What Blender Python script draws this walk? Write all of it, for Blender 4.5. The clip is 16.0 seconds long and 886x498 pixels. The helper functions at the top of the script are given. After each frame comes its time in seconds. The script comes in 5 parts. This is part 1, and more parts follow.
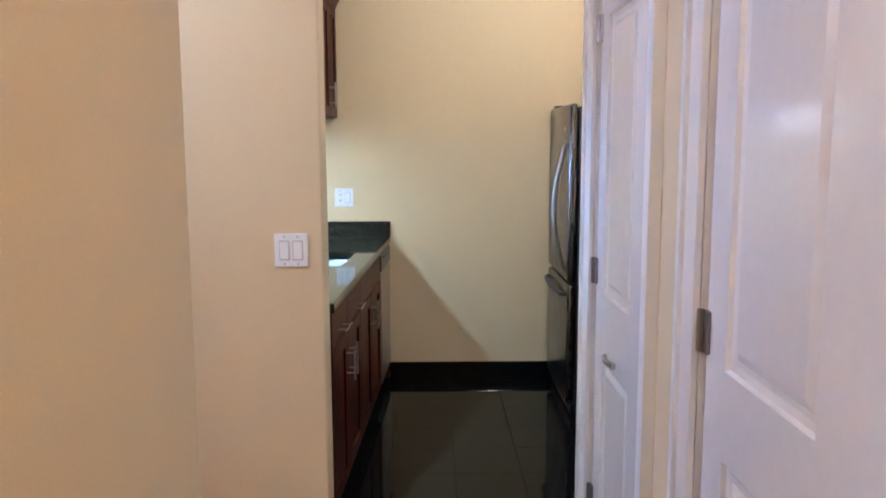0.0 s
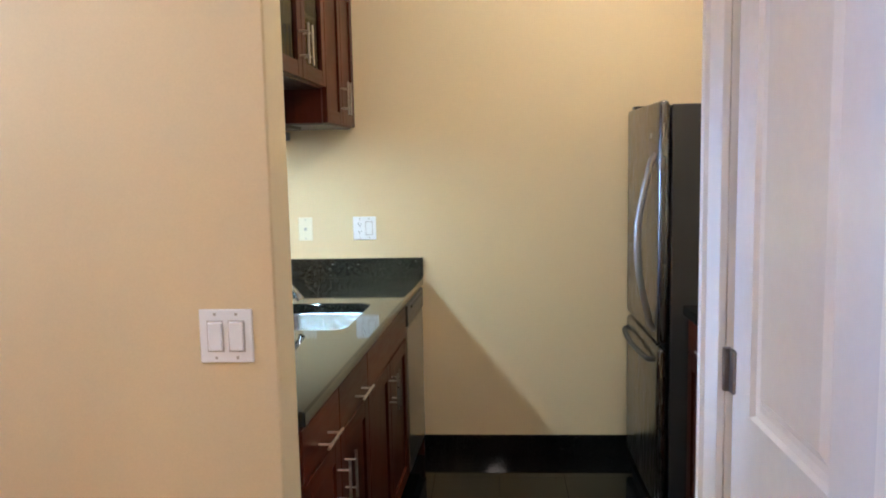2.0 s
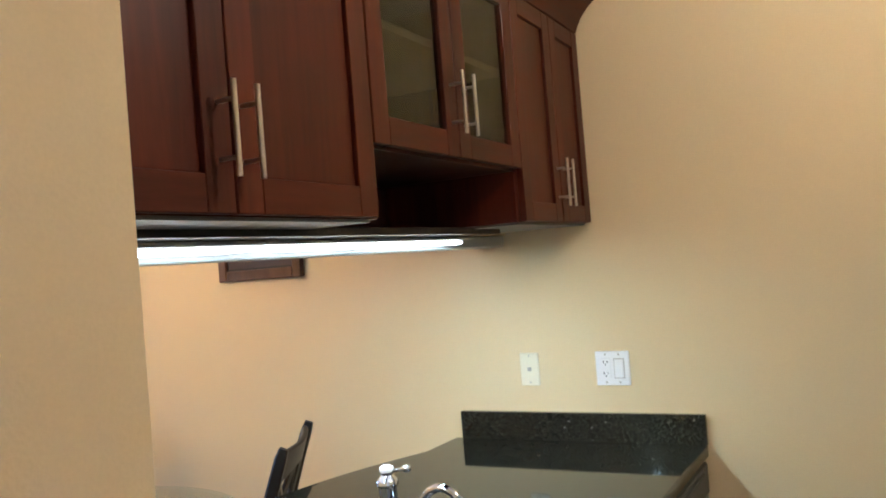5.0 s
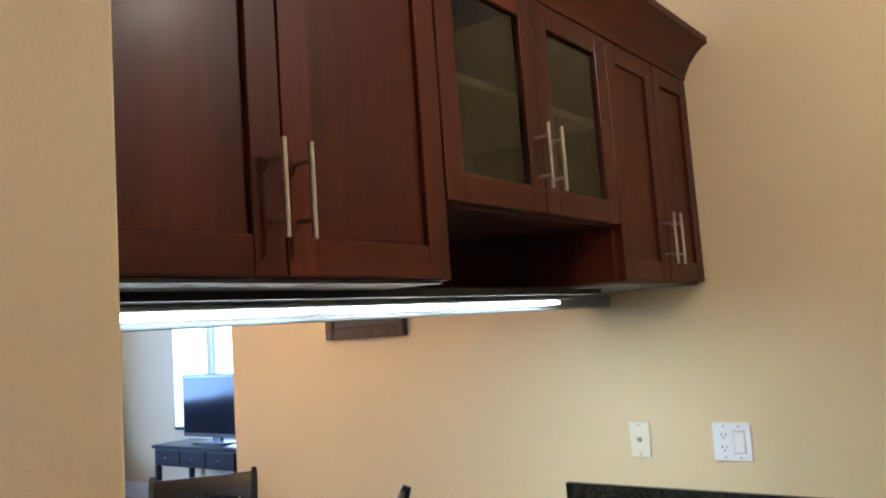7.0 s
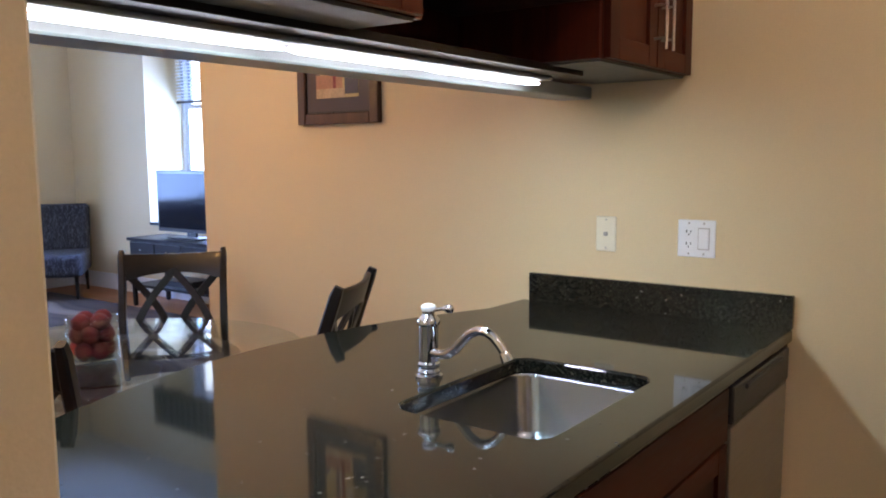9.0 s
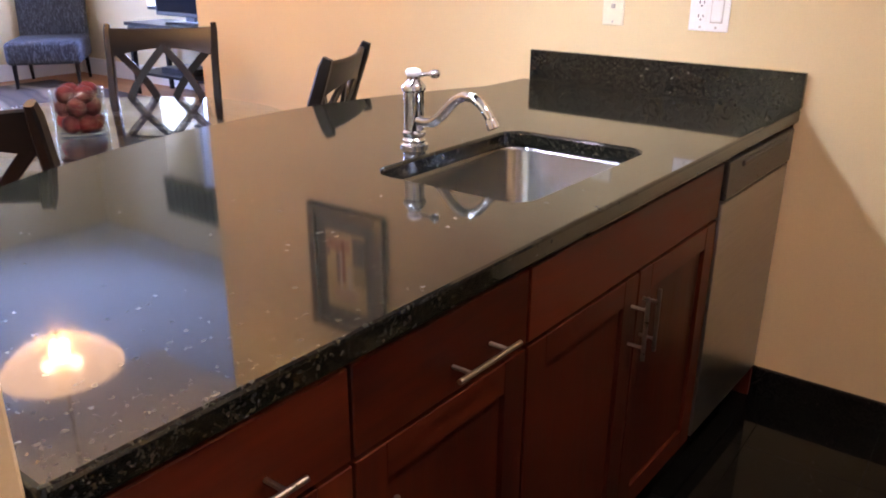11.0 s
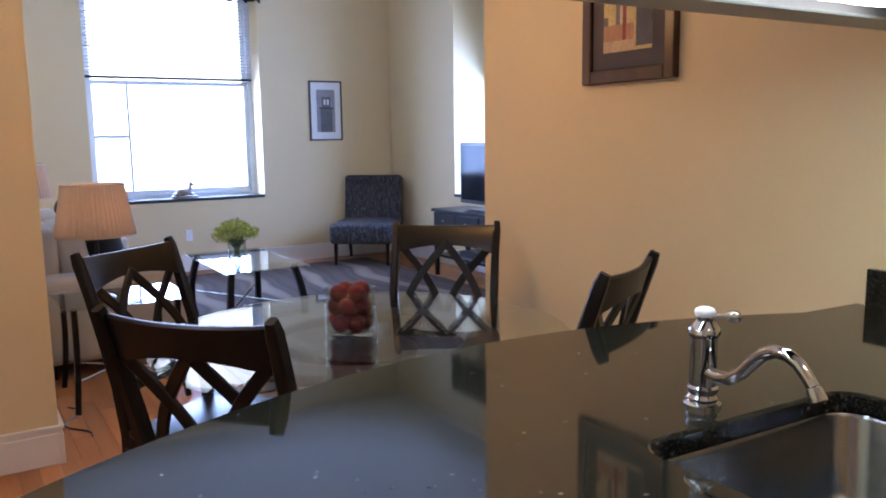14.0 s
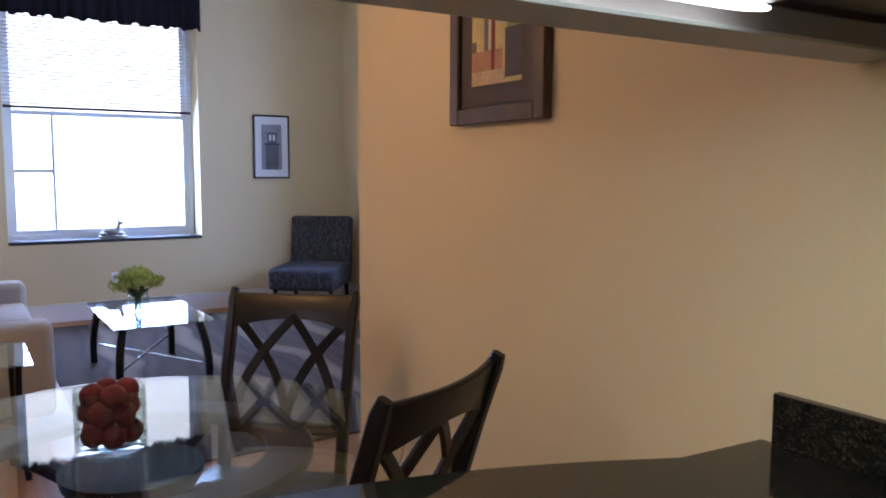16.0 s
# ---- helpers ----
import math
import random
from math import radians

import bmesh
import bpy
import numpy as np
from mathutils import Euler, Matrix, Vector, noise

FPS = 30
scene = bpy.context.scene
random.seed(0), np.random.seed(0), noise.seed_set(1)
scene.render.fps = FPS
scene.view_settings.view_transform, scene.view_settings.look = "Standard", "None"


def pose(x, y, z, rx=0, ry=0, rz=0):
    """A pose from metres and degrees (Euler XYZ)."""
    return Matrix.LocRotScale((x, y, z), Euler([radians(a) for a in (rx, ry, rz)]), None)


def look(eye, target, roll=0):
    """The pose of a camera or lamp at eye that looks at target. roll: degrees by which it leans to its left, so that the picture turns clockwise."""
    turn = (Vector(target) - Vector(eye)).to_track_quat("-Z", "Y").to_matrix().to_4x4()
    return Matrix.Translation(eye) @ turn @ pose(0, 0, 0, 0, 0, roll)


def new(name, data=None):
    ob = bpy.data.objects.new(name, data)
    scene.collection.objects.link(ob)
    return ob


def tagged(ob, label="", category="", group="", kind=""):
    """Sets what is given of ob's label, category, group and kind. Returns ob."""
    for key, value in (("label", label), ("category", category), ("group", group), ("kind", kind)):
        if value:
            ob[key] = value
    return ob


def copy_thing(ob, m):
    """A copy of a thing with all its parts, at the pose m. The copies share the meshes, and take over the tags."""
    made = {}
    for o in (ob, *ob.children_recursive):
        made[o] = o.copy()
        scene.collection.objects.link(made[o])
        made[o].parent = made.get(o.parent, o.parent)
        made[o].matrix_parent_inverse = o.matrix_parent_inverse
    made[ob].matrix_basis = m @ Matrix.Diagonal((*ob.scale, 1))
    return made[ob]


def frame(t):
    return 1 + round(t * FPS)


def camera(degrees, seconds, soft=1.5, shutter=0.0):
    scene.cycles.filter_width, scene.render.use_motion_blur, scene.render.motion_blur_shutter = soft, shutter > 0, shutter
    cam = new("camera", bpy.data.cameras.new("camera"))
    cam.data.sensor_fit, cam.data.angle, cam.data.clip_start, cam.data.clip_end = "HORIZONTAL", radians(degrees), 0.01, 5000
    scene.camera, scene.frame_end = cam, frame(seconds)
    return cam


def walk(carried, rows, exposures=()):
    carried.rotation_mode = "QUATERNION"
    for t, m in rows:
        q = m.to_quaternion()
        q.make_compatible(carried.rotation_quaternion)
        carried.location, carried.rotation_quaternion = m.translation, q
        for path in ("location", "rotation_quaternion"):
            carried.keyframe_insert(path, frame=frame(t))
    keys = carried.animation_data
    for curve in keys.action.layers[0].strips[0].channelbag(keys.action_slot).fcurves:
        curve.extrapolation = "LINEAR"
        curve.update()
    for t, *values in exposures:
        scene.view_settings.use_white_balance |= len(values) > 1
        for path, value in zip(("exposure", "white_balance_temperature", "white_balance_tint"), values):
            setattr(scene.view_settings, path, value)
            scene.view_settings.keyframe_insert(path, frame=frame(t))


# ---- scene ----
cam = camera(58.8, 16.0, soft=1.9)
PATH = [
    (0, (0.263, 0.734, 1.49), (0.289, 2.717, 1.228), -0.2),
    (0.5, (0.277, 0.982, 1.497), (0.309, 2.967, 1.255), -0.7),
    (1, (0.358, 1.242, 1.503), (0.327, 3.228, 1.267), 0.3),
    (1.5, (0.361, 1.523, 1.503), (0.268, 3.51, 1.29), -0.7),
    (2, (0.345, 1.808, 1.497), (0.218, 3.791, 1.271), -1.2),
    (2.5, (0.379, 2.095, 1.494), (0.191, 4.072, 1.255), -0.2),
    (3, (0.361, 2.349, 1.501), (0.022, 4.309, 1.293), -0.8),
    (3.5, (0.333, 2.583, 1.51), (-0.115, 4.522, 1.304), -1.2),
    (4, (0.39, 2.794, 1.528), (-0.165, 4.702, 1.304), -1.1),
    (4.5, (0.412, 2.975, 1.546), (-0.303, 4.833, 1.359), -2.3),
    (5, (0.43, 3.072, 1.565), (-0.475, 4.855, 1.6), -4.6),
    (5.2, (0.435, 3.096, 1.577), (-0.52, 4.848, 1.716), -4.4),
    (7.3, (0.476, 3.215, 1.57), (-0.715, 4.811, 1.76), -3.6),
    (7.5, (0.466, 3.225, 1.565), (-0.724, 4.829, 1.682), -3.2),
    (8, (0.468, 3.253, 1.496), (-0.716, 4.865, 1.515), -2.0),
    (8.5, (0.453, 3.25, 1.457), (-0.706, 4.879, 1.38), -0.9),
    (9, (0.457, 3.262, 1.425), (-0.687, 4.886, 1.189), -0.4),
    (9.5, (0.464, 3.274, 1.403), (-0.657, 4.881, 0.999), -0.1),
    (10, (0.468, 3.298, 1.367), (-0.631, 4.874, 0.812), 0.2),
    (10.2, (0.474, 3.315, 1.35), (-0.613, 4.868, 0.714), 0.2),
    (12.3, (0.487, 3.343, 1.334), (-0.63, 4.824, 0.588), 0.1),
    (12.5, (0.486, 3.346, 1.348), (-0.682, 4.84, 0.714), -0.1),
    (12.9, (0.481, 3.371, 1.361), (-0.787, 4.841, 0.88), 0.1),
    (13, (0.467, 3.376, 1.365), (-0.829, 4.827, 0.899), -0.4),
    (13.5, (0.362, 3.494, 1.368), (-1.114, 4.795, 1.009), -0.6),
    (14, (0.27, 3.632, 1.381), (-1.406, 4.683, 1.094), -0.8),
    (14.5, (0.253, 3.796, 1.396), (-1.546, 4.632, 1.145), 1.2),
    (15, (0.182, 3.988, 1.392), (-1.621, 4.819, 1.145), 0.4),
    (15.5, (0.048, 4.185, 1.415), (-1.688, 5.154, 1.197), -0.3),
    (16, (0.012, 4.387, 1.424), (-1.672, 5.447, 1.226), 0.2),
]
EXPOSURES = [(0.0, 0.42, 4950, 18), (2.0, 0.45, 5400, 15), (3.0, 0.55, 5400, 13), (4.3, 0.48, 5600, 14), (5.0, 0.25, 5690, 16), (7.4, -0.03, 5600, 19), (8.5, -0.3, 5840, 25), (10.1, 0.08, 6180, 33), (12.4, 1.12, 6660, 50), (13.0, 0.1, 6270, 34), (13.5, -0.22, 6270, 31), (14.0, -0.56, 6320, 29), (16.0, -0.92, 6470, 29)]
walk(cam, [(t, look(eye, target, roll)) for t, eye, target, roll in PATH], EXPOSURES)

# ---- world and lights ----
world = bpy.data.worlds.new("sky")
scene.world = world
world.use_nodes = True
wn = world.node_tree.nodes
sky = wn.new("ShaderNodeTexSky")
sky.sky_type = "NISHITA"
sky.sun_disc = False
sky.sun_elevation, sky.sun_rotation = radians(38), radians(200)
world.node_tree.links.new(sky.outputs[0], wn["Background"].inputs[0])
wn["Background"].inputs[1].default_value = 0.08


def lamp(name, kind, m, energy, colour, size=0.1, size_y=None):
    data = bpy.data.lights.new(name, kind)
    data.energy, data.color = energy, colour
    if kind == "AREA":
        data.shape = "RECTANGLE" if size_y else "DISK"
        data.size = size
        if size_y:
            data.size_y = size_y
    elif kind == "SUN":
        data.angle = size
    else:
        data.shadow_soft_size = size
    ob = new(name, data)
    ob.matrix_basis = m
    return ob


WARM, TUBE, DAY = (1.0, 0.78, 0.56), (0.69, 1.0, 1.0), (0.31, 0.52, 1.0)
lamp("sun", "SUN", look((0, 0, 10), (2, 6, 0)), 0.8, (1.0, 0.95, 0.88), radians(12))
# daylight falling in through the two windows
lamp("window_light", "AREA", look((-8.52, 5.695, 1.40), (-7.5, 5.695, 1.40)), 295, DAY, 1.62, 1.05)
lamp("window_light", "AREA", look((-5.89, 8.80, 1.40), (-5.89, 7.6, 1.40)), 290, DAY, 1.48, 1.05)
# lamps of the place
lamp("unseen_hall_lamp", "POINT", pose(0.35, 0.1, 2.45), 30, WARM, 0.12)
# added fill in the side hall, with no known source
lamp("unseen_hall_lamp", "POINT", pose(-1.5, 2.75, 2.3), 36, (0.88, 0.90, 1.0), 0.12)
lamp("kitchen_bulb", "POINT", pose(0.80, 4.5, 2.62), 32, (1.0, 0.87, 0.63), 0.08)
lamp("pendant_bulb", "POINT", pose(-2.30, 4.63, 1.957), 76, (1.0, 0.67, 0.22), 0.03)
lamp("table_lamp_bulb", "POINT", pose(-4.12, 4.26, 1.02), 3.6, (1.0, 0.72, 0.44), 0.04)
lamp("table_lamp_bulb", "POINT", pose(-7.0, 4.14, 1.06), 3.6, (1.0, 0.72, 0.44), 0.04)
for ya, yb in ((3.6, 4.29), (4.33, 4.70), (4.74, 5.25)):
    lamp("tube_light", "AREA", look((-0.60 + 0.025 * ((ya + yb) / 2 - 5.69), (ya + yb) / 2, 1.612), (-0.60 + 0.025 * ((ya + yb) / 2 - 5.69), (ya + yb) / 2 + 0.001, 0)), 8.8 * (yb - ya), TUBE, 0.02, yb - ya)

# ---- materials ----


def nodes_of(name):
    m = bpy.data.materials.new(name)
    m.use_nodes = True
    return m, m.node_tree.nodes, m.node_tree.links, m.node_tree.nodes["Principled BSDF"]


def mat(name, colour, rough=0.5, metal=0.0, vary=0.06, grain=40.0, bump=0.05, stain=3.0, rvar=0.08, stretch=(1, 1, 1), coat=0.0, emit=None, dark=None, per_object=0.0):
    """A surface with variation at two scales, fine relief and uneven gloss."""
    m, n, l, b = nodes_of(name)
    co = n.new("ShaderNodeTexCoord")
    mp = n.new("ShaderNodeMapping")
    mp.inputs["Scale"].default_value = stretch
    l.new(co.outputs["Object"], mp.inputs[0])
    big, fine = n.new("ShaderNodeTexNoise"), n.new("ShaderNodeTexNoise")
    big.inputs["Scale"].default_value, fine.inputs["Scale"].default_value = stain, grain
    big.inputs["Detail"].default_value, fine.inputs["Detail"].default_value = 4, 6
    for t in (big, fine):
        l.new(mp.outputs[0], t.inputs["Vector"])
    add = n.new("ShaderNodeMath")
    add.operation = "ADD"
    l.new(big.outputs[0], add.inputs[0])
    l.new(fine.outputs[0], add.inputs[1])
    ramp = n.new("ShaderNodeMapRange")
    ramp.inputs["From Min"].default_value, ramp.inputs["From Max"].default_value = 0.6, 1.4
    l.new(add.outputs[0], ramp.inputs["Value"])
    mix = n.new("ShaderNodeMix")
    mix.data_type = "RGBA"
    lo = dark or tuple(max(0, c * (1 - 2 * vary)) for c in colour)
    hi = tuple(min(1, c * (1 + vary)) for c in colour)
    mix.inputs["A"].default_value, mix.inputs["B"].default_value = (*lo, 1), (*hi, 1)
    l.new(ramp.outputs[0], mix.inputs["Factor"])
    out = mix.outputs["Result"]
    if per_object:
        info, hsv, rng = n.new("ShaderNodeObjectInfo"), n.new("ShaderNodeHueSaturation"), n.new("ShaderNodeMapRange")
        rng.inputs["To Min"].default_value, rng.inputs["To Max"].default_value = 1 - per_object, 1 + per_object
        l.new(info.outputs["Random"], rng.inputs["Value"])
        l.new(rng.outputs[0], hsv.inputs["Value"])
        l.new(out, hsv.inputs["Color"])
        out = hsv.outputs[0]
    l.new(out, b.inputs["Base Color"])
    rr = n.new("ShaderNodeMapRange")
    rr.inputs["To Min"].default_value, rr.inputs["To Max"].default_value = max(0.02, rough - rvar), min(1, rough + rvar)
    l.new(fine.outputs[0], rr.inputs["Value"])
    l.new(rr.outputs[0], b.inputs["Roughness"])
    b.inputs["Metallic"].default_value = metal
    b.inputs["Coat Weight"].default_value = coat
    b.inputs["Coat Roughness"].default_value = 0.12
    if bump:
        bp = n.new("ShaderNodeBump")
        bp.inputs["Strength"].default_value, bp.inputs["Distance"].default_value = bump, 0.004
        l.new(fine.outputs[0], bp.inputs["Height"])
        l.new(bp.outputs[0], b.inputs["Normal"])
    if emit:
        b.inputs["Emission Color"].default_value, b.inputs["Emission Strength"].default_value = (*emit[0], 1), emit[1]
    return m


def granite(name, base, layers, rough, ior=1.42):
    """Polished dark stone, mottled, with ragged mineral flecks; layers: (cells per metre, share, size, colour)."""
    m, n, l, b = nodes_of(name)
    co = n.new("ShaderNodeTexCoord")
    noi, warp = n.new("ShaderNodeTexNoise"), n.new("ShaderNodeTexNoise")
    noi.inputs["Scale"].default_value, noi.inputs["Detail"].default_value, noi.inputs["Roughness"].default_value = 130, 6, 0.7
    warp.inputs["Scale"].default_value, warp.inputs["Detail"].default_value = 260, 3
    for t in (noi, warp):
        l.new(co.outputs["Object"], t.inputs["Vector"])
    ragged = n.new("ShaderNodeVectorMath")
    ragged.operation = "MULTIPLY_ADD"
    ragged.inputs[1].default_value = (0.012, 0.012, 0.012)
    l.new(warp.outputs["Color"], ragged.inputs[0])
    l.new(co.outputs["Object"], ragged.inputs[2])
    spread = n.new("ShaderNodeMapRange")
    spread.inputs["From Min"].default_value, spread.inputs["From Max"].default_value = 0.35, 0.65
    l.new(noi.outputs[0], spread.inputs["Value"])
    base_mix = n.new("ShaderNodeMix")
    base_mix.data_type = "RGBA"
    base_mix.inputs["A"].default_value = (*[c * 0.3 for c in base], 1)
    base_mix.inputs["B"].default_value = (*[c * 1.9 for c in base], 1)
    l.new(spread.outputs[0], base_mix.inputs["Factor"])
    last = base_mix.outputs["Result"]
    for sc, share, size, col in layers:
        vor = n.new("ShaderNodeTexVoronoi")
        vor.inputs["Scale"].default_value = sc
        l.new(ragged.outputs[0], vor.inputs["Vector"])
        split = n.new("ShaderNodeSeparateColor")
        l.new(vor.outputs["Color"], split.inputs[0])
        few, near, both, dim = (n.new("ShaderNodeMath") for _ in range(4))
        mx, tone = n.new("ShaderNodeMix"), n.new("ShaderNodeMapRange")
        few.operation, few.inputs[1].default_value = "LESS_THAN", share
        near.operation, near.inputs[1].default_value = "LESS_THAN", size
        both.operation, dim.operation = "MULTIPLY", "MULTIPLY"
        tone.inputs["To Min"].default_value, tone.inputs["To Max"].default_value = 0.25, 1.0
        l.new(split.outputs[0], few.inputs[0])
        l.new(vor.outputs["Distance"], near.inputs[0])
        l.new(few.outputs[0], both.inputs[0])
        l.new(near.outputs[0], both.inputs[1])
        l.new(split.outputs[1], tone.inputs["Value"])
        l.new(both.outputs[0], dim.inputs[0])
        l.new(tone.outputs[0], dim.inputs[1])
        mx.data_type = "RGBA"
        l.new(dim.outputs[0], mx.inputs["Factor"])
        l.new(last, mx.inputs["A"])
        mx.inputs["B"].default_value = (*col, 1)
        last = mx.outputs["Result"]
    l.new(last, b.inputs["Base Color"])
    rr = n.new("ShaderNodeMapRange")
    rr.inputs["To Min"].default_value, rr.inputs["To Max"].default_value = rough * 0.6, rough * 1.5
    l.new(noi.outputs[0], rr.inputs["Value"])
    l.new(rr.outputs[0], b.inputs["Roughness"])
    b.inputs["IOR"].default_value = ior
    return m


def timber(name, a, c, rough, along="z", scale=7.0, coat=0.3, per_object=0.10, spec=0.35):
    """Stained wood whose grain runs along one axis."""
    m, n, l, b = nodes_of(name)
    co, mp = n.new("ShaderNodeTexCoord"), n.new("ShaderNodeMapping")
    mp.inputs["Scale"].default_value = {"x": (0.09, 1, 1), "y": (1, 0.09, 1), "z": (1, 1, 0.09)}[along]
    l.new(co.outputs["Object"], mp.inputs[0])
    info = n.new("ShaderNodeObjectInfo")
    shift = n.new("ShaderNodeVectorMath")
    shift.operation = "MULTIPLY_ADD"
    shift.inputs[1].default_value = (13, 7, 5)
    l.new(info.outputs["Random"], shift.inputs[0])
    l.new(mp.outputs[0], shift.inputs[2])
    g1, g2 = n.new("ShaderNodeTexNoise"), n.new("ShaderNodeTexNoise")
    g1.inputs["Scale"].default_value, g1.inputs["Detail"].default_value, g1.inputs["Distortion"].default_value = scale, 6, 0.6
    g2.inputs["Scale"].default_value, g2.inputs["Detail"].default_value = scale * 16, 5
    for g in (g1, g2):
        l.new(shift.outputs[0], g.inputs["Vector"])
    add = n.new("ShaderNodeMath")
    add.operation = "MULTIPLY_ADD"
    add.inputs[1].default_value = 0.35
    l.new(g2.outputs[0], add.inputs[0])
    l.new(g1.outputs[0], add.inputs[2])
    rmp = n.new("ShaderNodeValToRGB")
    rmp.color_ramp.elements[0].position, rmp.color_ramp.elements[1].position = 0.45, 0.92
    rmp.color_ramp.elements[0].color, rmp.color_ramp.elements[1].color = (*a, 1), (*c, 1)
    l.new(add.outputs[0], rmp.inputs[0])
    hsv, rng = n.new("ShaderNodeHueSaturation"), n.new("ShaderNodeMapRange")
    rng.inputs["To Min"].default_value, rng.inputs["To Max"].default_value = 1 - per_object, 1 + per_object
    l.new(info.outputs["Random"], rng.inputs["Value"])
    l.new(rng.outputs[0], hsv.inputs["Value"])
    l.new(rmp.outputs[0], hsv.inputs["Color"])
    l.new(hsv.outputs[0], b.inputs["Base Color"])
    rr = n.new("ShaderNodeMapRange")
    rr.inputs["To Min"].default_value, rr.inputs["To Max"].default_value = rough * 0.8, rough * 1.25
    l.new(g2.outputs[0], rr.inputs["Value"])
    l.new(rr.outputs[0], b.inputs["Roughness"])
    b.inputs["Coat Weight"].default_value, b.inputs["Coat Roughness"].default_value = coat, 0.18
    b.inputs["Specular IOR Level"].default_value = spec
    bp = n.new("ShaderNodeBump")
    bp.inputs["Strength"].default_value, bp.inputs["Distance"].default_value = 0.06, 0.003
    l.new(g2.outputs[0], bp.inputs["Height"])
    l.new(bp.outputs[0], b.inputs["Normal"])
    return m


def sheer(name, colour, share, rough=0.6):
    """Cloth that lets part of the light through."""
    m, n, l, b = nodes_of(name)
    b.inputs["Base Color"].default_value = (*colour, 1)
    b.inputs["Roughness"].default_value = rough
    tr, mx = n.new("ShaderNodeBsdfTranslucent"), n.new("ShaderNodeMixShader")
    tr.inputs[0].default_value = (*colour, 1)
    mx.inputs[0].default_value = share
    l.new(b.outputs[0], mx.inputs[1])
    l.new(tr.outputs[0], mx.inputs[2])
    l.new(mx.outputs[0], n["Material Output"].inputs[0])
    return m


def glow(name, colour, strength):
    m, n, l, b = nodes_of(name)
    b.inputs["Base Color"].default_value = (0.8, 0.8, 0.8, 1)
    b.inputs["Emission Color"].default_value, b.inputs["Emission Strength"].default_value = (*colour, 1), strength
    return m


def lit_glass(name, colour, strength, clear):
    """Glowing glass that also lets part of the light straight through."""
    m, n, l, b = nodes_of(name)
    b.inputs["Base Color"].default_value, b.inputs["Roughness"].default_value = (0.75, 0.68, 0.55, 1), 0.25
    b.inputs["Emission Color"].default_value, b.inputs["Emission Strength"].default_value = (*colour, 1), strength
    tr, mx = n.new("ShaderNodeBsdfTransparent"), n.new("ShaderNodeMixShader")
    tr.inputs[0].default_value = (1.0, 0.93, 0.82, 1)
    mx.inputs[0].default_value = clear
    l.new(b.outputs[0], mx.inputs[1])
    l.new(tr.outputs[0], mx.inputs[2])
    l.new(mx.outputs[0], n["Material Output"].inputs[0])
    return m


def pane_glass(name, edge=0.72, face=0.025, tint=(0.93, 0.97, 0.96)):
    """Thin clear window pane: mostly straight through, with a faint mirror."""
    m, n, l, b = nodes_of(name)
    tr, gl, mx, lw = n.new("ShaderNodeBsdfTransparent"), n.new("ShaderNodeBsdfGlossy"), n.new("ShaderNodeMixShader"), n.new("ShaderNodeLayerWeight")
    pw, fr = n.new("ShaderNodeMath"), n.new("ShaderNodeMath")
    pw.operation, pw.inputs[1].default_value = "POWER", 4.0
    fr.operation, fr.inputs[1].default_value, fr.inputs[2].default_value = "MULTIPLY_ADD", edge, face
    l.new(lw.outputs["Facing"], pw.inputs[0])
    l.new(pw.outputs[0], fr.inputs[0])
    gl.inputs["Roughness"].default_value = 0.02
    tr.inputs[0].default_value = (*tint, 1)
    l.new(fr.outputs[0], mx.inputs[0])
    l.new(tr.outputs[0], mx.inputs[1])
    l.new(gl.outputs[0], mx.inputs[2])
    l.new(mx.outputs[0], n["Material Output"].inputs[0])
    return m


PAINT = mat("cream_wall_paint", (0.72, 0.580, 0.350), 0.75, vary=0.025, grain=220, bump=0.12, stain=1.3)
PAINT.node_tree.nodes["Principled BSDF"].inputs["Specular IOR Level"].default_value = 0.25
CEIL = mat("white_ceiling_paint", (0.78, 0.76, 0.70), 0.8, vary=0.02, grain=150, bump=0.1)
TRIM = mat("white_trim_enamel", (0.80, 0.77, 0.74), 0.30, vary=0.01, grain=200, bump=0.0, rvar=0.03)
DOORPAINT = mat("white_door_enamel", (0.80, 0.78, 0.78), 0.16, vary=0.02, grain=35, bump=0.06, rvar=0.05)
CHERRY = timber("cherry_stained_wood", (0.026, 0.0042, 0.0022), (0.092, 0.0165, 0.0062), 0.40, "z", 5.0, 0.04, 0.10, 0.16)
CHERRY_H = timber("cherry_stained_wood_across", (0.026, 0.0042, 0.0022), (0.092, 0.0165, 0.0062), 0.40, "y", 5.0, 0.04, 0.10, 0.16)
CABIN = mat("cabinet_interior", (0.45, 0.30, 0.18), 0.5, vary=0.05)
# pale undersides of the wall cabinets, with the shade put into a dark colour
UNDER = mat("shade_dark_melamine", (0.09, 0.086, 0.082), 0.45, vary=0.04, grain=30)
VALANCE = mat("grey_painted_board", (0.30, 0.30, 0.28), 0.4, vary=0.05, grain=30)
GRANITE = granite("black_green_granite", (0.0105, 0.0108, 0.0082), ((210, 0.26, 0.45, (0.040, 0.039, 0.029)), (115, 0.16, 0.38, (0.058, 0.055, 0.042)), (62, 0.040, 0.22, (0.20, 0.20, 0.185))), 0.05, 1.50)
TILE = granite("black_granite_tile", (0.0045, 0.0045, 0.0043), ((240, 0.08, 0.40, (0.018, 0.018, 0.016)), (90, 0.03, 0.25, (0.05, 0.05, 0.048))), 0.05, 1.29)
GROUT = mat("dark_grout", (0.012, 0.012, 0.012), 0.8)
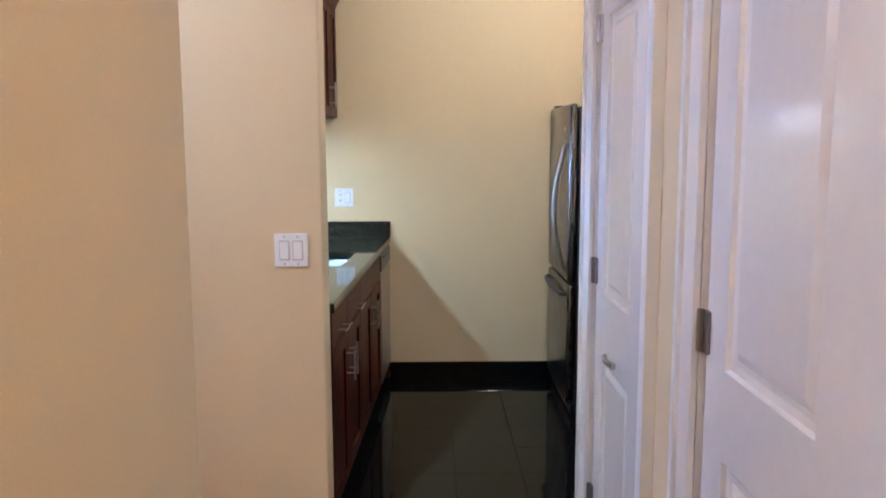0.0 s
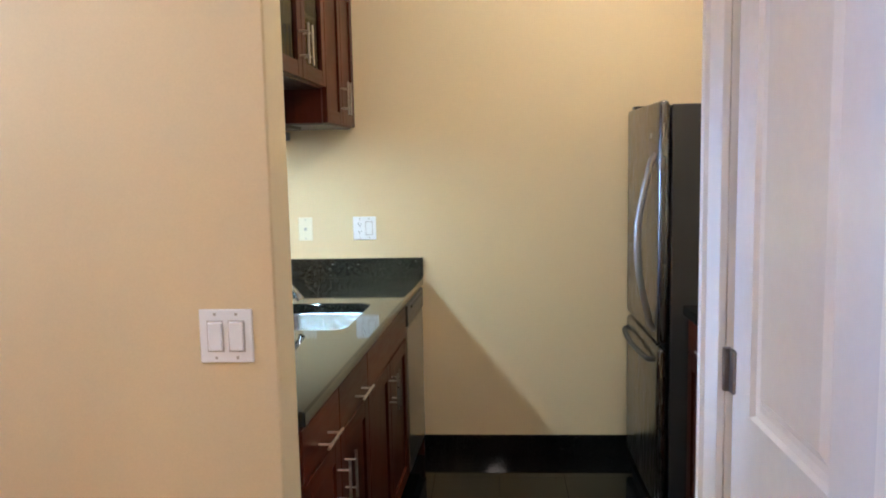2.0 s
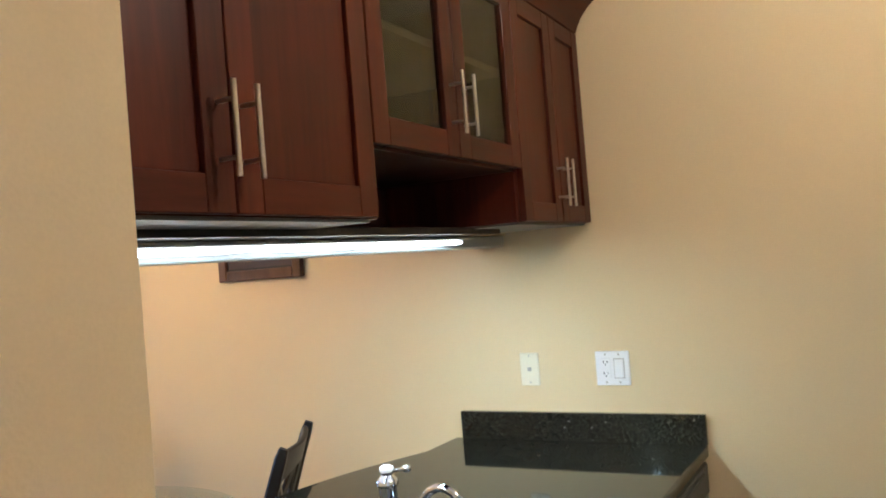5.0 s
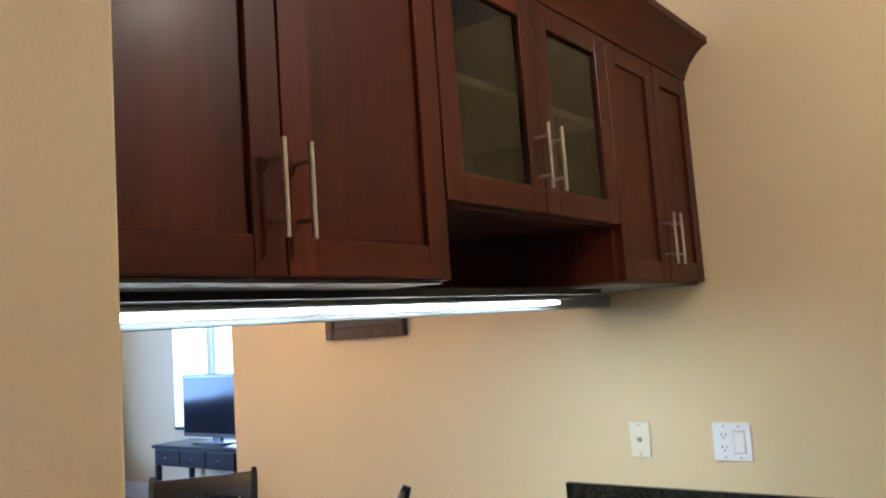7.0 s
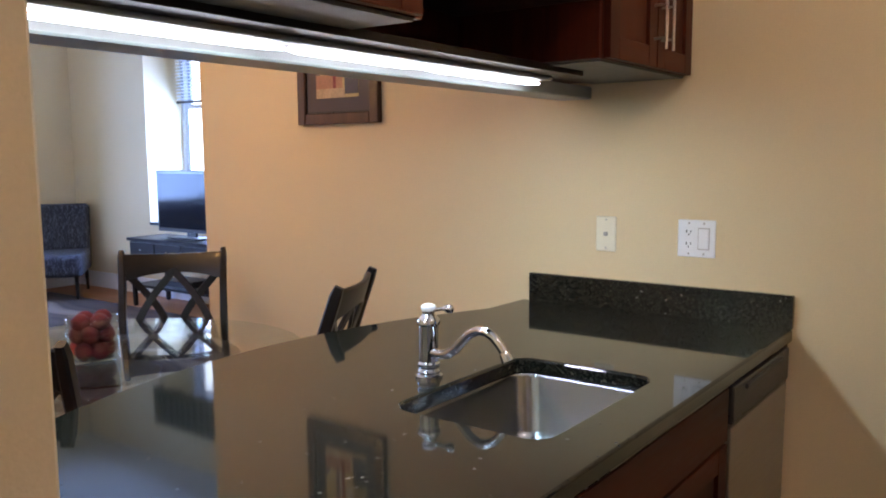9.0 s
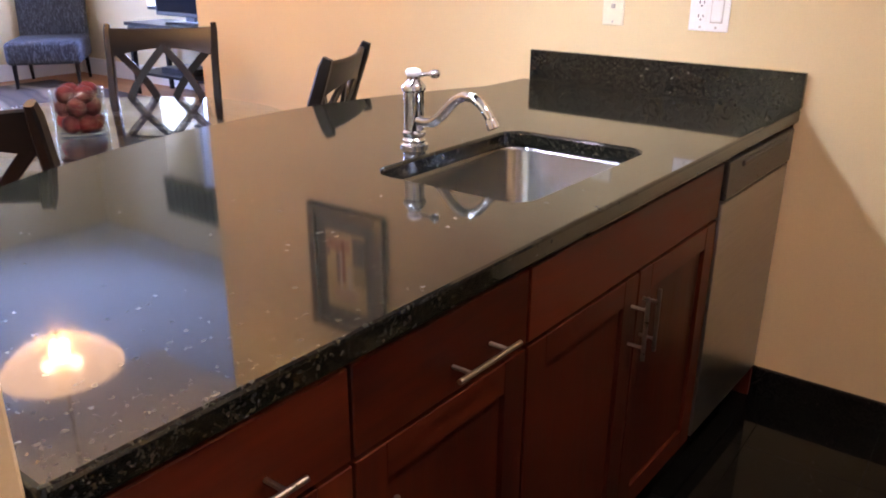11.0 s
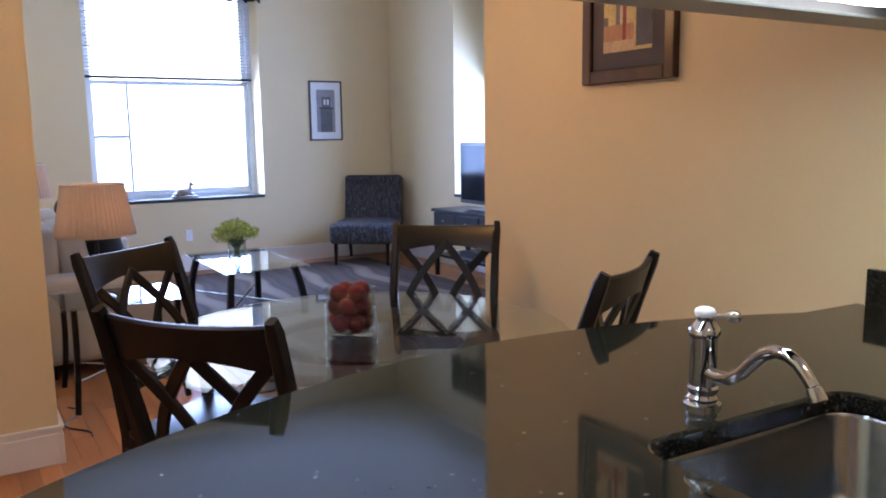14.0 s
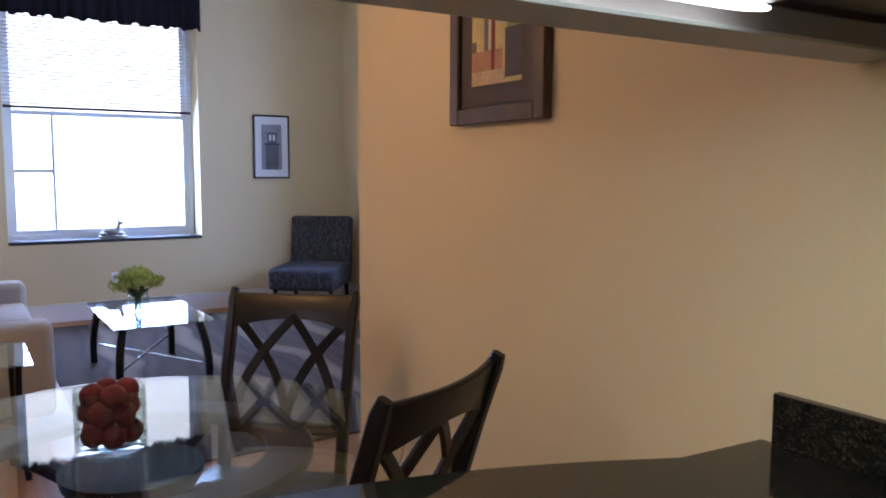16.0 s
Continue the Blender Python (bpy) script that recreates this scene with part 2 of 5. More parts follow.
STEEL = mat("brushed_stainless_steel", (0.42, 0.41, 0.40), 0.32, 1.0, vary=0.06, grain=9, bump=0.02, stain=2, stretch=(60, 1, 60), rvar=0.06)
FRIDGE_STEEL = mat("fridge_stainless_steel", (0.20, 0.195, 0.19), 0.27, 1.0, vary=0.06, grain=9, bump=0.02, stain=2, stretch=(1, 60, 1), rvar=0.05)
SINK_STEEL = mat("satin_sink_steel", (0.25, 0.27, 0.30), 0.22, 1.0, vary=0.05, grain=14, bump=0.02, stretch=(1, 40, 1), rvar=0.06)
NICKEL = mat("satin_nickel", (0.50, 0.47, 0.43), 0.30, 1.0, vary=0.03, grain=60, bump=0.0)
HINGE = mat("worn_nickel_hinge", (0.30, 0.27, 0.25), 0.38, 1.0, vary=0.1, grain=80, bump=0.05)
CHROME = mat("polished_chrome", (0.56, 0.59, 0.64), 0.05, 1.0, vary=0.01, grain=20, bump=0.0, rvar=0.02)
GUNMETAL = mat("dark_grey_enamel", (0.045, 0.045, 0.048), 0.38, 0.2, vary=0.06, grain=150, bump=0.06)
BLACKPL = mat("black_plastic", (0.018, 0.018, 0.02), 0.3, vary=0.1, grain=80)
WHITEPL = mat("white_plastic", (0.87, 0.87, 0.88), 0.3, vary=0.01, grain=30, bump=0.0)
IVORYPL = mat("ivory_plastic", (0.80, 0.74, 0.58), 0.35, vary=0.01, grain=30, bump=0.0)
# outline round switch rockers; the gap's shade is put into this colour
PLGAP = mat("shaded_plastic_gap", (0.55, 0.51, 0.50), 0.5)
SLOT = mat("dark_slot", (0.05, 0.05, 0.05), 0.6)
ESPRESSO = timber("espresso_wood", (0.0035, 0.0025, 0.0022), (0.009, 0.0055, 0.0045), 0.36, "z", 8.0, 0.05, 0.15, 0.24)
OAK = timber("oak_plank", (0.30, 0.11, 0.035), (0.50, 0.22, 0.08), 0.45, "x", 5.0, 0.0, 0.18, 0.25)
POLISHED = timber("polished_espresso_wood", (0.018, 0.010, 0.008), (0.045, 0.024, 0.017), 0.32, "x", 8.0, 0.15, 0.1, 0.4)
TABLEGLASS = pane_glass("table_glass", 0.95)
VASEGLASS = pane_glass("vase_glass", 0.9, 0.06)
PANE = pane_glass("window_pane")
FROST = pane_glass("smoked_cabinet_glass", 0.5, 0.05, (0.50, 0.52, 0.48))
TUBE_GLOW = glow("fluorescent_tube", (0.92, 1.0, 0.97), 14.0)
BOWL = lit_glass("lit_alabaster_glass", (1.0, 0.72, 0.43), 4.6, 0.55)
BULB = glow("lit_bulb", (1.0, 0.80, 0.52), 45.0)

# ---- mesh helpers ----


def box(bm, x0, x1, y0, y1, z0, z1, bevel=0.0, seg=1):
    xs, ys, zs = sorted((x0, x1)), sorted((y0, y1)), sorted((z0, z1))
    v = [bm.verts.new((x, y, z)) for z in zs for y in ys for x in xs]
    f = [bm.faces.new([v[i] for i in q]) for q in ((0, 2, 3, 1), (4, 5, 7, 6), (0, 1, 5, 4), (2, 6, 7, 3), (0, 4, 6, 2), (1, 3, 7, 5))]
    if bevel:
        edges = list({e for q in f for e in q.edges})
        bmesh.ops.bevel(bm, geom=edges, offset=bevel, segments=seg, affect="EDGES", profile=0.5)
    return bm


def boxes(*rows, bevel=0.0):
    bm = bmesh.new()
    for r in rows:
        box(bm, *r, bevel=bevel)
    return bm


def one(x0, x1, y0, y1, z0, z1, bevel=0.0, seg=1):
    return box(bmesh.new(), x0, x1, y0, y1, z0, z1, bevel, seg)


def sweep(bm, pts, profile, up=(0, 0, 1), caps=True, scale=None):
    """Carry a closed profile (u, v) along a line of points."""
    pts = [Vector(p) for p in pts]
    rings = []
    for i, p in enumerate(pts):
        t = (pts[min(i + 1, len(pts) - 1)] - pts[max(i - 1, 0)]).normalized()
        u = t.cross(Vector(up))
        u = u.normalized() if u.length > 1e-4 else Vector((1, 0, 0))
        w = u.cross(t).normalized()
        k = scale[i] if scale else 1.0
        rings.append([bm.verts.new(p + (u * a + w * b) * k) for a, b in profile])
    n = len(profile)
    for r, s in zip(rings, rings[1:]):
        for i in range(n):
            bm.faces.new((r[i], r[(i + 1) % n], s[(i + 1) % n], s[i]))
    if caps:
        bm.faces.new(rings[0][::-1])
        bm.faces.new(rings[-1])
    return bm


def ring(r, n=10):
    return [(r * math.cos(2 * math.pi * i / n), r * math.sin(2 * math.pi * i / n)) for i in range(n)]


def rect(a, b, c=0.0):
    a, b = a / 2, b / 2
    if not c:
        return [(-a, -b), (a, -b), (a, b), (-a, b)]
    return [(-a + c, -b), (a - c, -b), (a, -b + c), (a, b - c), (a - c, b), (-a + c, b), (-a, b - c), (-a, -b + c)]


def lathe(bm, prof, at=(0, 0, 0), n=28, wave=0.0, folds=0):
    """Turn a profile (radius, height) round an upright line."""
    rings = []
    for r, z in prof:
        row = []
        for i in range(n):
            a = 2 * math.pi * i / n
            k = r * (1 + wave * math.cos(folds * a)) if folds else r
            row.append(bm.verts.new((at[0] + k * math.cos(a), at[1] + k * math.sin(a), at[2] + z)))
        rings.append(row)
    for p, q in zip(rings, rings[1:]):
        for i in range(n):
            bm.faces.new((p[i], p[(i + 1) % n], q[(i + 1) % n], q[i]))
    return bm


def ease(p, q, n, bow=(0, 0, 0)):
    """n + 1 points from p to q that swing out by bow in the middle."""
    p, q, b = Vector(p), Vector(q), Vector(bow)
    return [p.lerp(q, i / n) + b * math.sin(math.pi * i / n) for i in range(n + 1)]


def world_of(ob):
    m = ob.matrix_basis.copy()
    while ob.parent:
        ob = ob.parent
        m = ob.matrix_basis @ m
    return m


def mesh_of(name, bm, material, smooth=None):
    me = bpy.data.meshes.new(name)
    bmesh.ops.recalc_face_normals(bm, faces=bm.faces)
    bm.to_mesh(me)
    bm.free()
    me.materials.append(material)
    if smooth is not None:
        me.shade_smooth() if smooth == 180 else me.set_sharp_from_angle(angle=radians(smooth))
        if smooth != 180:
            for p in me.polygons:
                p.use_smooth = True
            me.set_sharp_from_angle(angle=radians(smooth))
    return me


def thing(name, label, category, at=(0, 0, 0), group="", kind="", turn=0):
    ob = new(name)
    ob.empty_display_size = 0.1
    ob.matrix_basis = pose(*at, 0, 0, turn)
    return tagged(ob, label, category, group, kind)


# the peninsula stands a little out of square to the end wall
SKEW = [0.0]


def part(name, bm, material, parent, label="", smooth=None):
    """One mesh, written in the place's own metres, as a part of a thing."""
    if SKEW[0]:
        bm.transform(Matrix(((1, SKEW[0], 0, -SKEW[0] * 5.69), (0, 1, 0, 0), (0, 0, 1, 0), (0, 0, 0, 1))))
    m = world_of(parent)
    bm.transform(m.inverted())
    ob = new(name, mesh_of(name, bm, material, smooth))
    ob.parent = parent
    return tagged(ob, label)


def solid(name, bm, material, label, category, kind="", group="", smooth=None):
    ob = new(name, mesh_of(name, bm, material, smooth))
    return tagged(ob, label, category, group, kind)


def shell(name, bm, material, label, category):
    return solid(name, bm, material, label, category, "structure")


# ---- large structure ----
H, HL = 2.75, 3.6            # ceilings: kitchen side, living room
WN, WW, WL = 5.69, -8.05, 8.15   # kitchen end wall, window wall, living room end wall

shell("wall_north", boxes((-2.647, 1.9, WN, WN + 0.14, 0, HL), (-2.647, -2.507, WN + 0.14, WL, 0, HL)), PAINT, "cream painted wall behind counter and dining table", "wall")
shell("wall_switch", one(-0.915, -0.115, 3.42, 3.565, 0, H, 0.004), PAINT, "cream painted wall end beside the counter", "wall")
shell("wall_hall_left", boxes((-0.25, -0.11, -1.6, 1.934, 0, H)), PAINT, "cream painted hallway wall", "wall")
shell("wall_hall_back", boxes((-3.5, 1.9, -1.74, -1.6, 0, H)), PAINT, "cream painted wall closing the hallway", "wall")
DX = 0.813
shell("wall_hall_right", boxes((DX, DX + 0.12, 3.412, 3.535, 0, H), (DX, DX + 0.12, 2.327, 2.763, 0, H), (DX, DX + 0.12, -1.6, 1.588, 0, H),
                               (DX, DX + 0.12, 2.763, 3.412, 2.06, H), (DX, DX + 0.12, 1.588, 2.327, 2.06, H)), PAINT, "cream painted hallway wall with two doors", "wall")
shell("wall_closets", boxes((DX + 0.12, 1.9, 3.42, 3.535, 0, H), (DX + 0.62, DX + 0.70, -1.6, 3.42, 0, H)), PAINT, "cream painted closet walls", "wall")
shell("wall_kitchen_right", boxes((1.86, 2.0, 3.535, WN, 0, H)), PAINT, "cream painted kitchen wall", "wall")
shell("wall_pier", boxes((-8.05, -3.366, 3.58, 3.945, 0, HL), (-3.50, -3.366, 1.2, 2.62, 0, H), (-3.50, -3.366, 2.62, 3.47, 2.06, H), (-3.50, -3.366, 3.47, 3.58, 0, H)), PAINT, "cream painted wall end between dining room and hall", "wall")
shell("wall_hall_west", boxes((-3.50, -0.25, 1.06, 1.2, 0, H), (-4.6, -4.5, 1.2, 3.58, 0, H)), PAINT, "cream painted wall closing the side hall", "wall")
wz0, wz1, wy0, wy1 = 0.735, 3.05, 4.83, 6.56
shell("wall_west", boxes((-8.45, WW, 3.58, wy0, 0, HL), (-8.45, WW, wy1, WL + 0.6, 0, HL), (-8.45, WW, wy0, wy1, 0, wz0), (-8.45, WW, wy0, wy1, wz1, HL)), PAINT, "cream painted living room wall with a deep window", "wall")
nx0, nx1 = -6.68, -5.1
shell("wall_living_north", boxes((WW, nx0, WL, WL + 0.6, 0, HL), (nx1, -2.507, WL, WL + 0.6, 0, HL), (nx0, nx1, WL, WL + 0.6, 0, wz0), (nx0, nx1, WL, WL + 0.6, wz1, HL)), PAINT, "cream painted living room end wall with a window", "wall")
shell("ceiling", boxes((-3.366, 2.0, -1.74, WN, H, H + 0.1), (-4.6, -3.366, 1.06, 3.58, H, H + 0.1)), CEIL, "white painted ceiling", "ceiling")
shell("ceiling_living", boxes((-8.45, -2.507, 3.58, WL + 0.6, HL, HL + 0.1), (-3.37, -3.30, 3.58, WN, H + 0.1, HL), ), CEIL, "white painted living room ceiling", "ceiling")

# white skirting
bb = bmesh.new()


def skirting(x0, y0, x1, y1, nx, ny, h=0.17):
    """A tall moulded skirting board along a wall face, standing out along (nx, ny)."""
    for d, a, b in ((0.016, 0.0, h - 0.035), (0.011, h - 0.035, h - 0.012), (0.020, h - 0.012, h)):
        box(bb, min(x0, x1) + min(0, nx * d), max(x0, x1) + max(0, nx * d), min(y0, y1) + min(0, ny * d), max(y0, y1) + max(0, ny * d), a, b)


skirting(-3.366, 3.585, -3.366, 3.945, 1, 0)
skirting(-3.346, 3.945, -8.05, 3.945, 0, 1)
skirting(WW, 3.965, WW, WL, 1, 0)
skirting(-8.03, WL, -2.647, WL, 0, -1)
skirting(-2.647, WN, -2.647, WL - 0.02, -1, 0)
skirting(-2.667, WN, -0.62, WN, 0, -1)
shell("baseboard", bb, TRIM, "tall white moulded skirting board", "baseboard")
shell("baseboard_tile", boxes((-0.02, 1.86, WN - 0.012, WN, 0, 0.10), (-1.05, -0.115, 3.408, 3.42, 0, 0.10), (-0.115, -0.103, 3.408, 3.565, 0, 0.10), bevel=0.002), TILE, "polished black granite skirting tiles", "baseboard")

# ground levels under the floor pieces
shell("floor", boxes((-8.45, 2.0, -1.74, WL + 0.6, -0.12, -0.012)), GROUT, "dark floor bed", "floor")

# ---- doors of the hallway ----


def knob_handle(y, z, parent, towards):
    d = part("door_handle", lathe(bmesh.new(), [(0.0, 0), (0.031, 0), (0.031, 0.008), (0.012, 0.012), (0.011, 0.045), (0, 0.045)], n=20), NICKEL, parent, "satin nickel lever handle", 40)
    d.matrix_basis = world_of(parent).inverted() @ pose(DX + 0.012, y, z, 0, -90, 0)
    lever = sweep(bmesh.new(), [(DX - 0.035, y, z), (DX - 0.045, y + towards * 0.03, z), (DX - 0.044, y + towards * 0.08, z - 0.003), (DX - 0.036, y + towards * 0.115, z - 0.004)], rect(0.014, 0.02, 0.004))
    part("lever", lever, NICKEL, d, "", 40)


def panel_door(name, ya, yb, lever, label, mid=(0.80, 1.03), near_stile=0.105, hinges=(0.29, 1.11, 1.885)):
    """A two-panel door between ya (lever side) and yb (hinge side) in the wall at DX."""
    door = thing(name, label, "door", (DX, (ya + yb) / 2, 0), kind="structure")
    x0, x1, top = DX + 0.012, DX + 0.047, 2.035
    st, panels = 0.105, ((0.21, mid[0]), (mid[1], 1.90))
    rows = [(x0, x1, ya, ya + near_stile, 0.008, top), (x0, x1, yb - st, yb, 0.008, top)]
    zs = [0.008, panels[0][0], panels[0][1], panels[1][0], panels[1][1], top]
    rows += [(x0, x1, ya + near_stile, yb - st, zs[i], zs[i + 1]) for i in (0, 2, 4)]
    leaf = part("leaf", boxes(*rows), DOORPAINT, door)
    for za, zb in panels:
        bm = bmesh.new()
        a, b = ya + near_stile, yb - st
        prof = ((0.0, 0.0), (0.004, 0.010), (0.018, 0.013), (0.030, 0.013), (0.048, 0.005))
        loops = []
        for inset, deep in prof:
            loops.append([bm.verts.new((x0 + deep, y, z)) for y, z in ((a + inset, za + inset), (b - inset, za + inset), (b - inset, zb - inset), (a + inset, zb - inset))])
        for p, q in zip(loops, loops[1:]):
            for i in range(4):
                bm.faces.new((p[i], p[(i + 1) % 4], q[(i + 1) % 4], q[i]))
        bm.faces.new(loops[-1])
        part("panel", bm, DOORPAINT, leaf)
    for z in hinges:
        hinge = boxes((DX - 0.006, DX + 0.010, yb + 0.002, yb + 0.016, z - 0.045, z + 0.045), (DX + 0.004, DX + 0.0115, yb - 0.022, yb + 0.001, z - 0.045, z + 0.045), bevel=0.002)
        part("hinge", hinge, HINGE, door, "satin nickel hinge")
    knob_handle(lever, 0.86, door, 1)
    return door


def casing(name, ya, yb, top=2.05, w=0.07, near=None):
    """White moulded trim and jamb round a door opening from ya to yb."""
    bm = bmesh.new()
    for d, inner, outer in ((0.014, 0.0, w), (0.024, w - 0.026, w - 0.002)):
        if near is None:
            box(bm, DX - d, DX, ya - outer, ya - inner, 0, top + outer)
        box(bm, DX - d, DX, yb + inner, yb + outer, 0, top + outer)
        box(bm, DX - d, DX, ya - inner, yb + inner, top + inner, top + outer)
    if near:
        box(bm, DX - 0.018, DX, near[0], near[1], 0, top + w)
        box(bm, DX - 0.031, DX, near[0] - 0.002, near[0] + 0.022, 0, top + w)
        box(bm, DX - 0.002, DX + 0.05, near[1], ya, 0, top)
    box(bm, DX + 0.002, DX + 0.118, ya - 0.006, ya + 0.004, 0, top)
    box(bm, DX + 0.002, DX + 0.118, yb - 0.002, yb + 0.006, 0, top)
    box(bm, DX + 0.050, DX + 0.062, ya + 0.004, ya + 0.016, 0, top)
    return shell(name, bm, TRIM, "white moulded door trim", "trim")


casing("trim_door_1", 2.77, 3.405, w=0.122, near=(2.617, 2.712))
casing("trim_door_2", 1.595, 2.32, w=0.098)
panel_door("door_1", 2.782, 3.388, 2.915, "closed white two-panel closet door with nickel lever", (0.785, 1.0), 0.15, (0.25, 1.063, 1.868))
panel_door("door_2", 1.607, 2.303, 1.68, "closed white two-panel door with nickel hinges", (0.875, 1.055), 0.232)
# trim of the doorway beside the dining room
dt = bmesh.new()
for d, a, b in ((0.016, 3.475, 3.583), (0.026, 3.556, 3.580)):
    box(dt, -3.366, -3.366 + d, a, b, 0, 2.12)
box(dt, -3.366, -3.342, 3.47, 3.585, 0, 0.19)
shell("trim_doorway", dt, TRIM, "white moulded doorway trim on a plinth block", "trim")

# ---- wall plates ----


def plate(name, label, at, normal, width, pieces, material=WHITEPL):
    """A wall plate with switches or sockets; normal is '-y' or '+x'."""
    ob = thing(name, label, "wall plate", at)
    x, y, z = at

    def pl(a, b, za, zb, d0, d1, bev=0.0):
        if normal == "-y":
            return one(x + a, x + b, y - d1, y - d0, z + za, z + zb, bev)
        return one(x + d0, x + d1, y + a, y + b, z + za, z + zb, bev)

    part("cover", pl(-width / 2, width / 2, -0.058, 0.058, 0.0, 0.006, 0.0025), material, ob)
    for kind, c in pieces:
        if kind == "rocker":
            fr = part("rocker_frame", pl(c - 0.018, c + 0.018, -0.034, 0.034, 0.0055, 0.007), PLGAP, ob)
            part("rocker", pl(c - 0.0155, c + 0.0155, -0.031, 0.031, 0.0065, 0.0115, 0.002), material, ob)
        elif kind == "socket":
            part("socket_face", pl(c - 0.017, c + 0.017, -0.034, 0.034, 0.0055, 0.0085, 0.001), material, ob)
            for s in (-0.019, 0.019):
                part("slot", pl(c - 0.008, c - 0.005, s - 0.001, s + 0.008, 0.008, 0.0088), SLOT, ob)
                part("slot", pl(c + 0.005, c + 0.008, s, s + 0.007, 0.008, 0.0088), SLOT, ob)
                part("slot", pl(c - 0.002, c + 0.002, s - 0.009, s - 0.004, 0.008, 0.0088), SLOT, ob)
        elif kind == "jack":
            part("jack", pl(c - 0.007, c + 0.007, -0.007, 0.007, 0.0055, 0.011, 0.002), NICKEL, ob)
        for s in (-0.047, 0.047):
            part("screw", pl(c - 0.003, c + 0.003, s - 0.003, s + 0.003, 0.0055, 0.0072, 0.0008), NICKEL, ob)
    return ob


plate("light_switch", "white double rocker light switch on cream wall", (-0.223, 3.42, 1.134), "-y", 0.116, (("rocker", -0.023), ("rocker", 0.023)))
plate("wall_outlet", "white wall plate with socket and rocker switch", (-0.293, WN, 1.165), "-y", 0.116, (("socket", -0.023), ("rocker", 0.023)))
plate("cable_jack", "ivory cable jack plate on the kitchen wall", (-0.591, WN, 1.165), "-y", 0.070, (("jack", 0.0),), IVORYPL)
plate("wall_outlet", "white wall socket below the window", (WW, 5.72, 0.38), "+x", 0.070, (("socket", 0.0),))

# ---- kitchen peninsula ----
SKEW[0] = 0.045
FX = -0.014              # cabinet fronts of the peninsula


def bar_handle(x, p, q, parent, sign=1, r=0.0044):
    """A round bar on two posts, standing off a front at x; p and q are (y, z) ends."""
    h = part("handle", sweep(bmesh.new(), [(x + sign * 0.034, *p), (x + sign * 0.034, *q)], ring(r), up=(1, 0, 0)), NICKEL, parent, "satin nickel bar handle", 40)
    for k in (0.2, 0.8):
        y, z = p[0] + (q[0] - p[0]) * k, p[1] + (q[1] - p[1]) * k
        part("post", sweep(bmesh.new(), [(x, y, z), (x + sign * 0.033, y, z)], ring(0.0036, 8), up=(0, 0, 1)), NICKEL, h, "", 40)
    return h


def shaker(parent, x, y0, y1, z0, z1, handle=None, sign=1, pane=None, name="door", st=0.058):
    """A framed front with a sunk panel (or glass); x is the carcass face."""
    t = 0.020 * sign
    d = part(name, one(x, x + t, y0, y0 + st, z0, z1, 0.0015), CHERRY, parent)
    part("stile", one(x, x + t, y1 - st, y1, z0, z1, 0.0015), CHERRY, d)
    part("rail", one(x, x + t * 0.985, y0 + st, y1 - st, z0, z0 + st, 0.0015), CHERRY_H, d)
    part("rail", one(x, x + t * 0.985, y0 + st, y1 - st, z1 - st, z1, 0.0015), CHERRY_H, d)
    part("glass" if pane else "panel", one(x + t * 0.25, x + t * 0.5, y0 + st, y1 - st, z0 + st, z1 - st), pane or CHERRY, d, "smoked glass pane" if pane else "")
    if handle:
        bar_handle(x + t, handle[0], handle[1], d, sign)
    return d


def slab(parent, x, y0, y1, z0, z1, handle=None, sign=1, name="drawer_front"):
    d = part(name, one(x, x + 0.020 * sign, y0, y1, z0, z1, 0.002), CHERRY_H, parent)
    if handle:
        bar_handle(x + 0.020 * sign, handle[0], handle[1], d, sign)
    return d


def base_unit(label, y0, y1, fronts):
    u = thing("base_cabinet", label, "cabinet", (-0.33, (y0 + y1) / 2, 0), group="peninsula base cabinets")
    part("body", one(-0.615, FX - 0.02, y0 + 0.001, y1 - 0.001, 0.10, 0.70), CHERRY, u)
    part("front_rail", one(FX - 0.045, FX - 0.02, y0 + 0.001, y1 - 0.001, 0.70, 0.875), CHERRY, u)
    part("back_rail", one(-0.615, -0.59, y0 + 0.001, y1 - 0.001, 0.70, 0.875), CHERRY, u)
    part("toe_kick", one(-0.60, FX - 0.08, y0 + 0.001, y1 - 0.001, 0, 0.10), BLACKPL, u, "recessed black plinth")
    for f in fronts:
        (slab if f[0] == "drawer" else shaker)(u, FX - 0.02, *f[1:])
    return u


g = 0.003
base_unit("cherry base cabinet with drawer against the wall end", 3.567, 3.935, (("drawer", 3.567 + g, 3.935 - g, 0.735, 0.868, ((3.68, 0.785), (3.83, 0.785))), ("door", 3.567 + g, 3.935 - g, 0.11, 0.728, ((3.895, 0.53), (3.895, 0.67)))))
base_unit("cherry base cabinet with drawer and nickel bar handles", 3.935, 4.33, (("drawer", 3.935 + g, 4.33 - g, 0.735, 0.868, ((4.105, 0.780), (4.255, 0.780))), ("door", 3.935 + g, 4.33 - g, 0.11, 0.728, ((3.975, 0.53), (3.975, 0.67)))))
base_unit("cherry sink cabinet with two doors", 4.33, 5.155, (("drawer", 4.33 + g, 5.155 - g, 0.735, 0.868), ("door", 4.33 + g, 4.742 - g, 0.11, 0.728, ((4.715, 0.55), (4.715, 0.69))), ("door", 4.742 + g, 5.155 - g, 0.11, 0.728, ((4.768, 0.55), (4.768, 0.69)))))
dw = thing("dishwasher", "stainless steel dishwasher with dark control strip under the counter", "dishwasher", (-0.33, 5.41, 0))
part("tub", one(-0.60, FX - 0.03, 5.160, 5.665, 0.10, 0.872), GUNMETAL, dw)
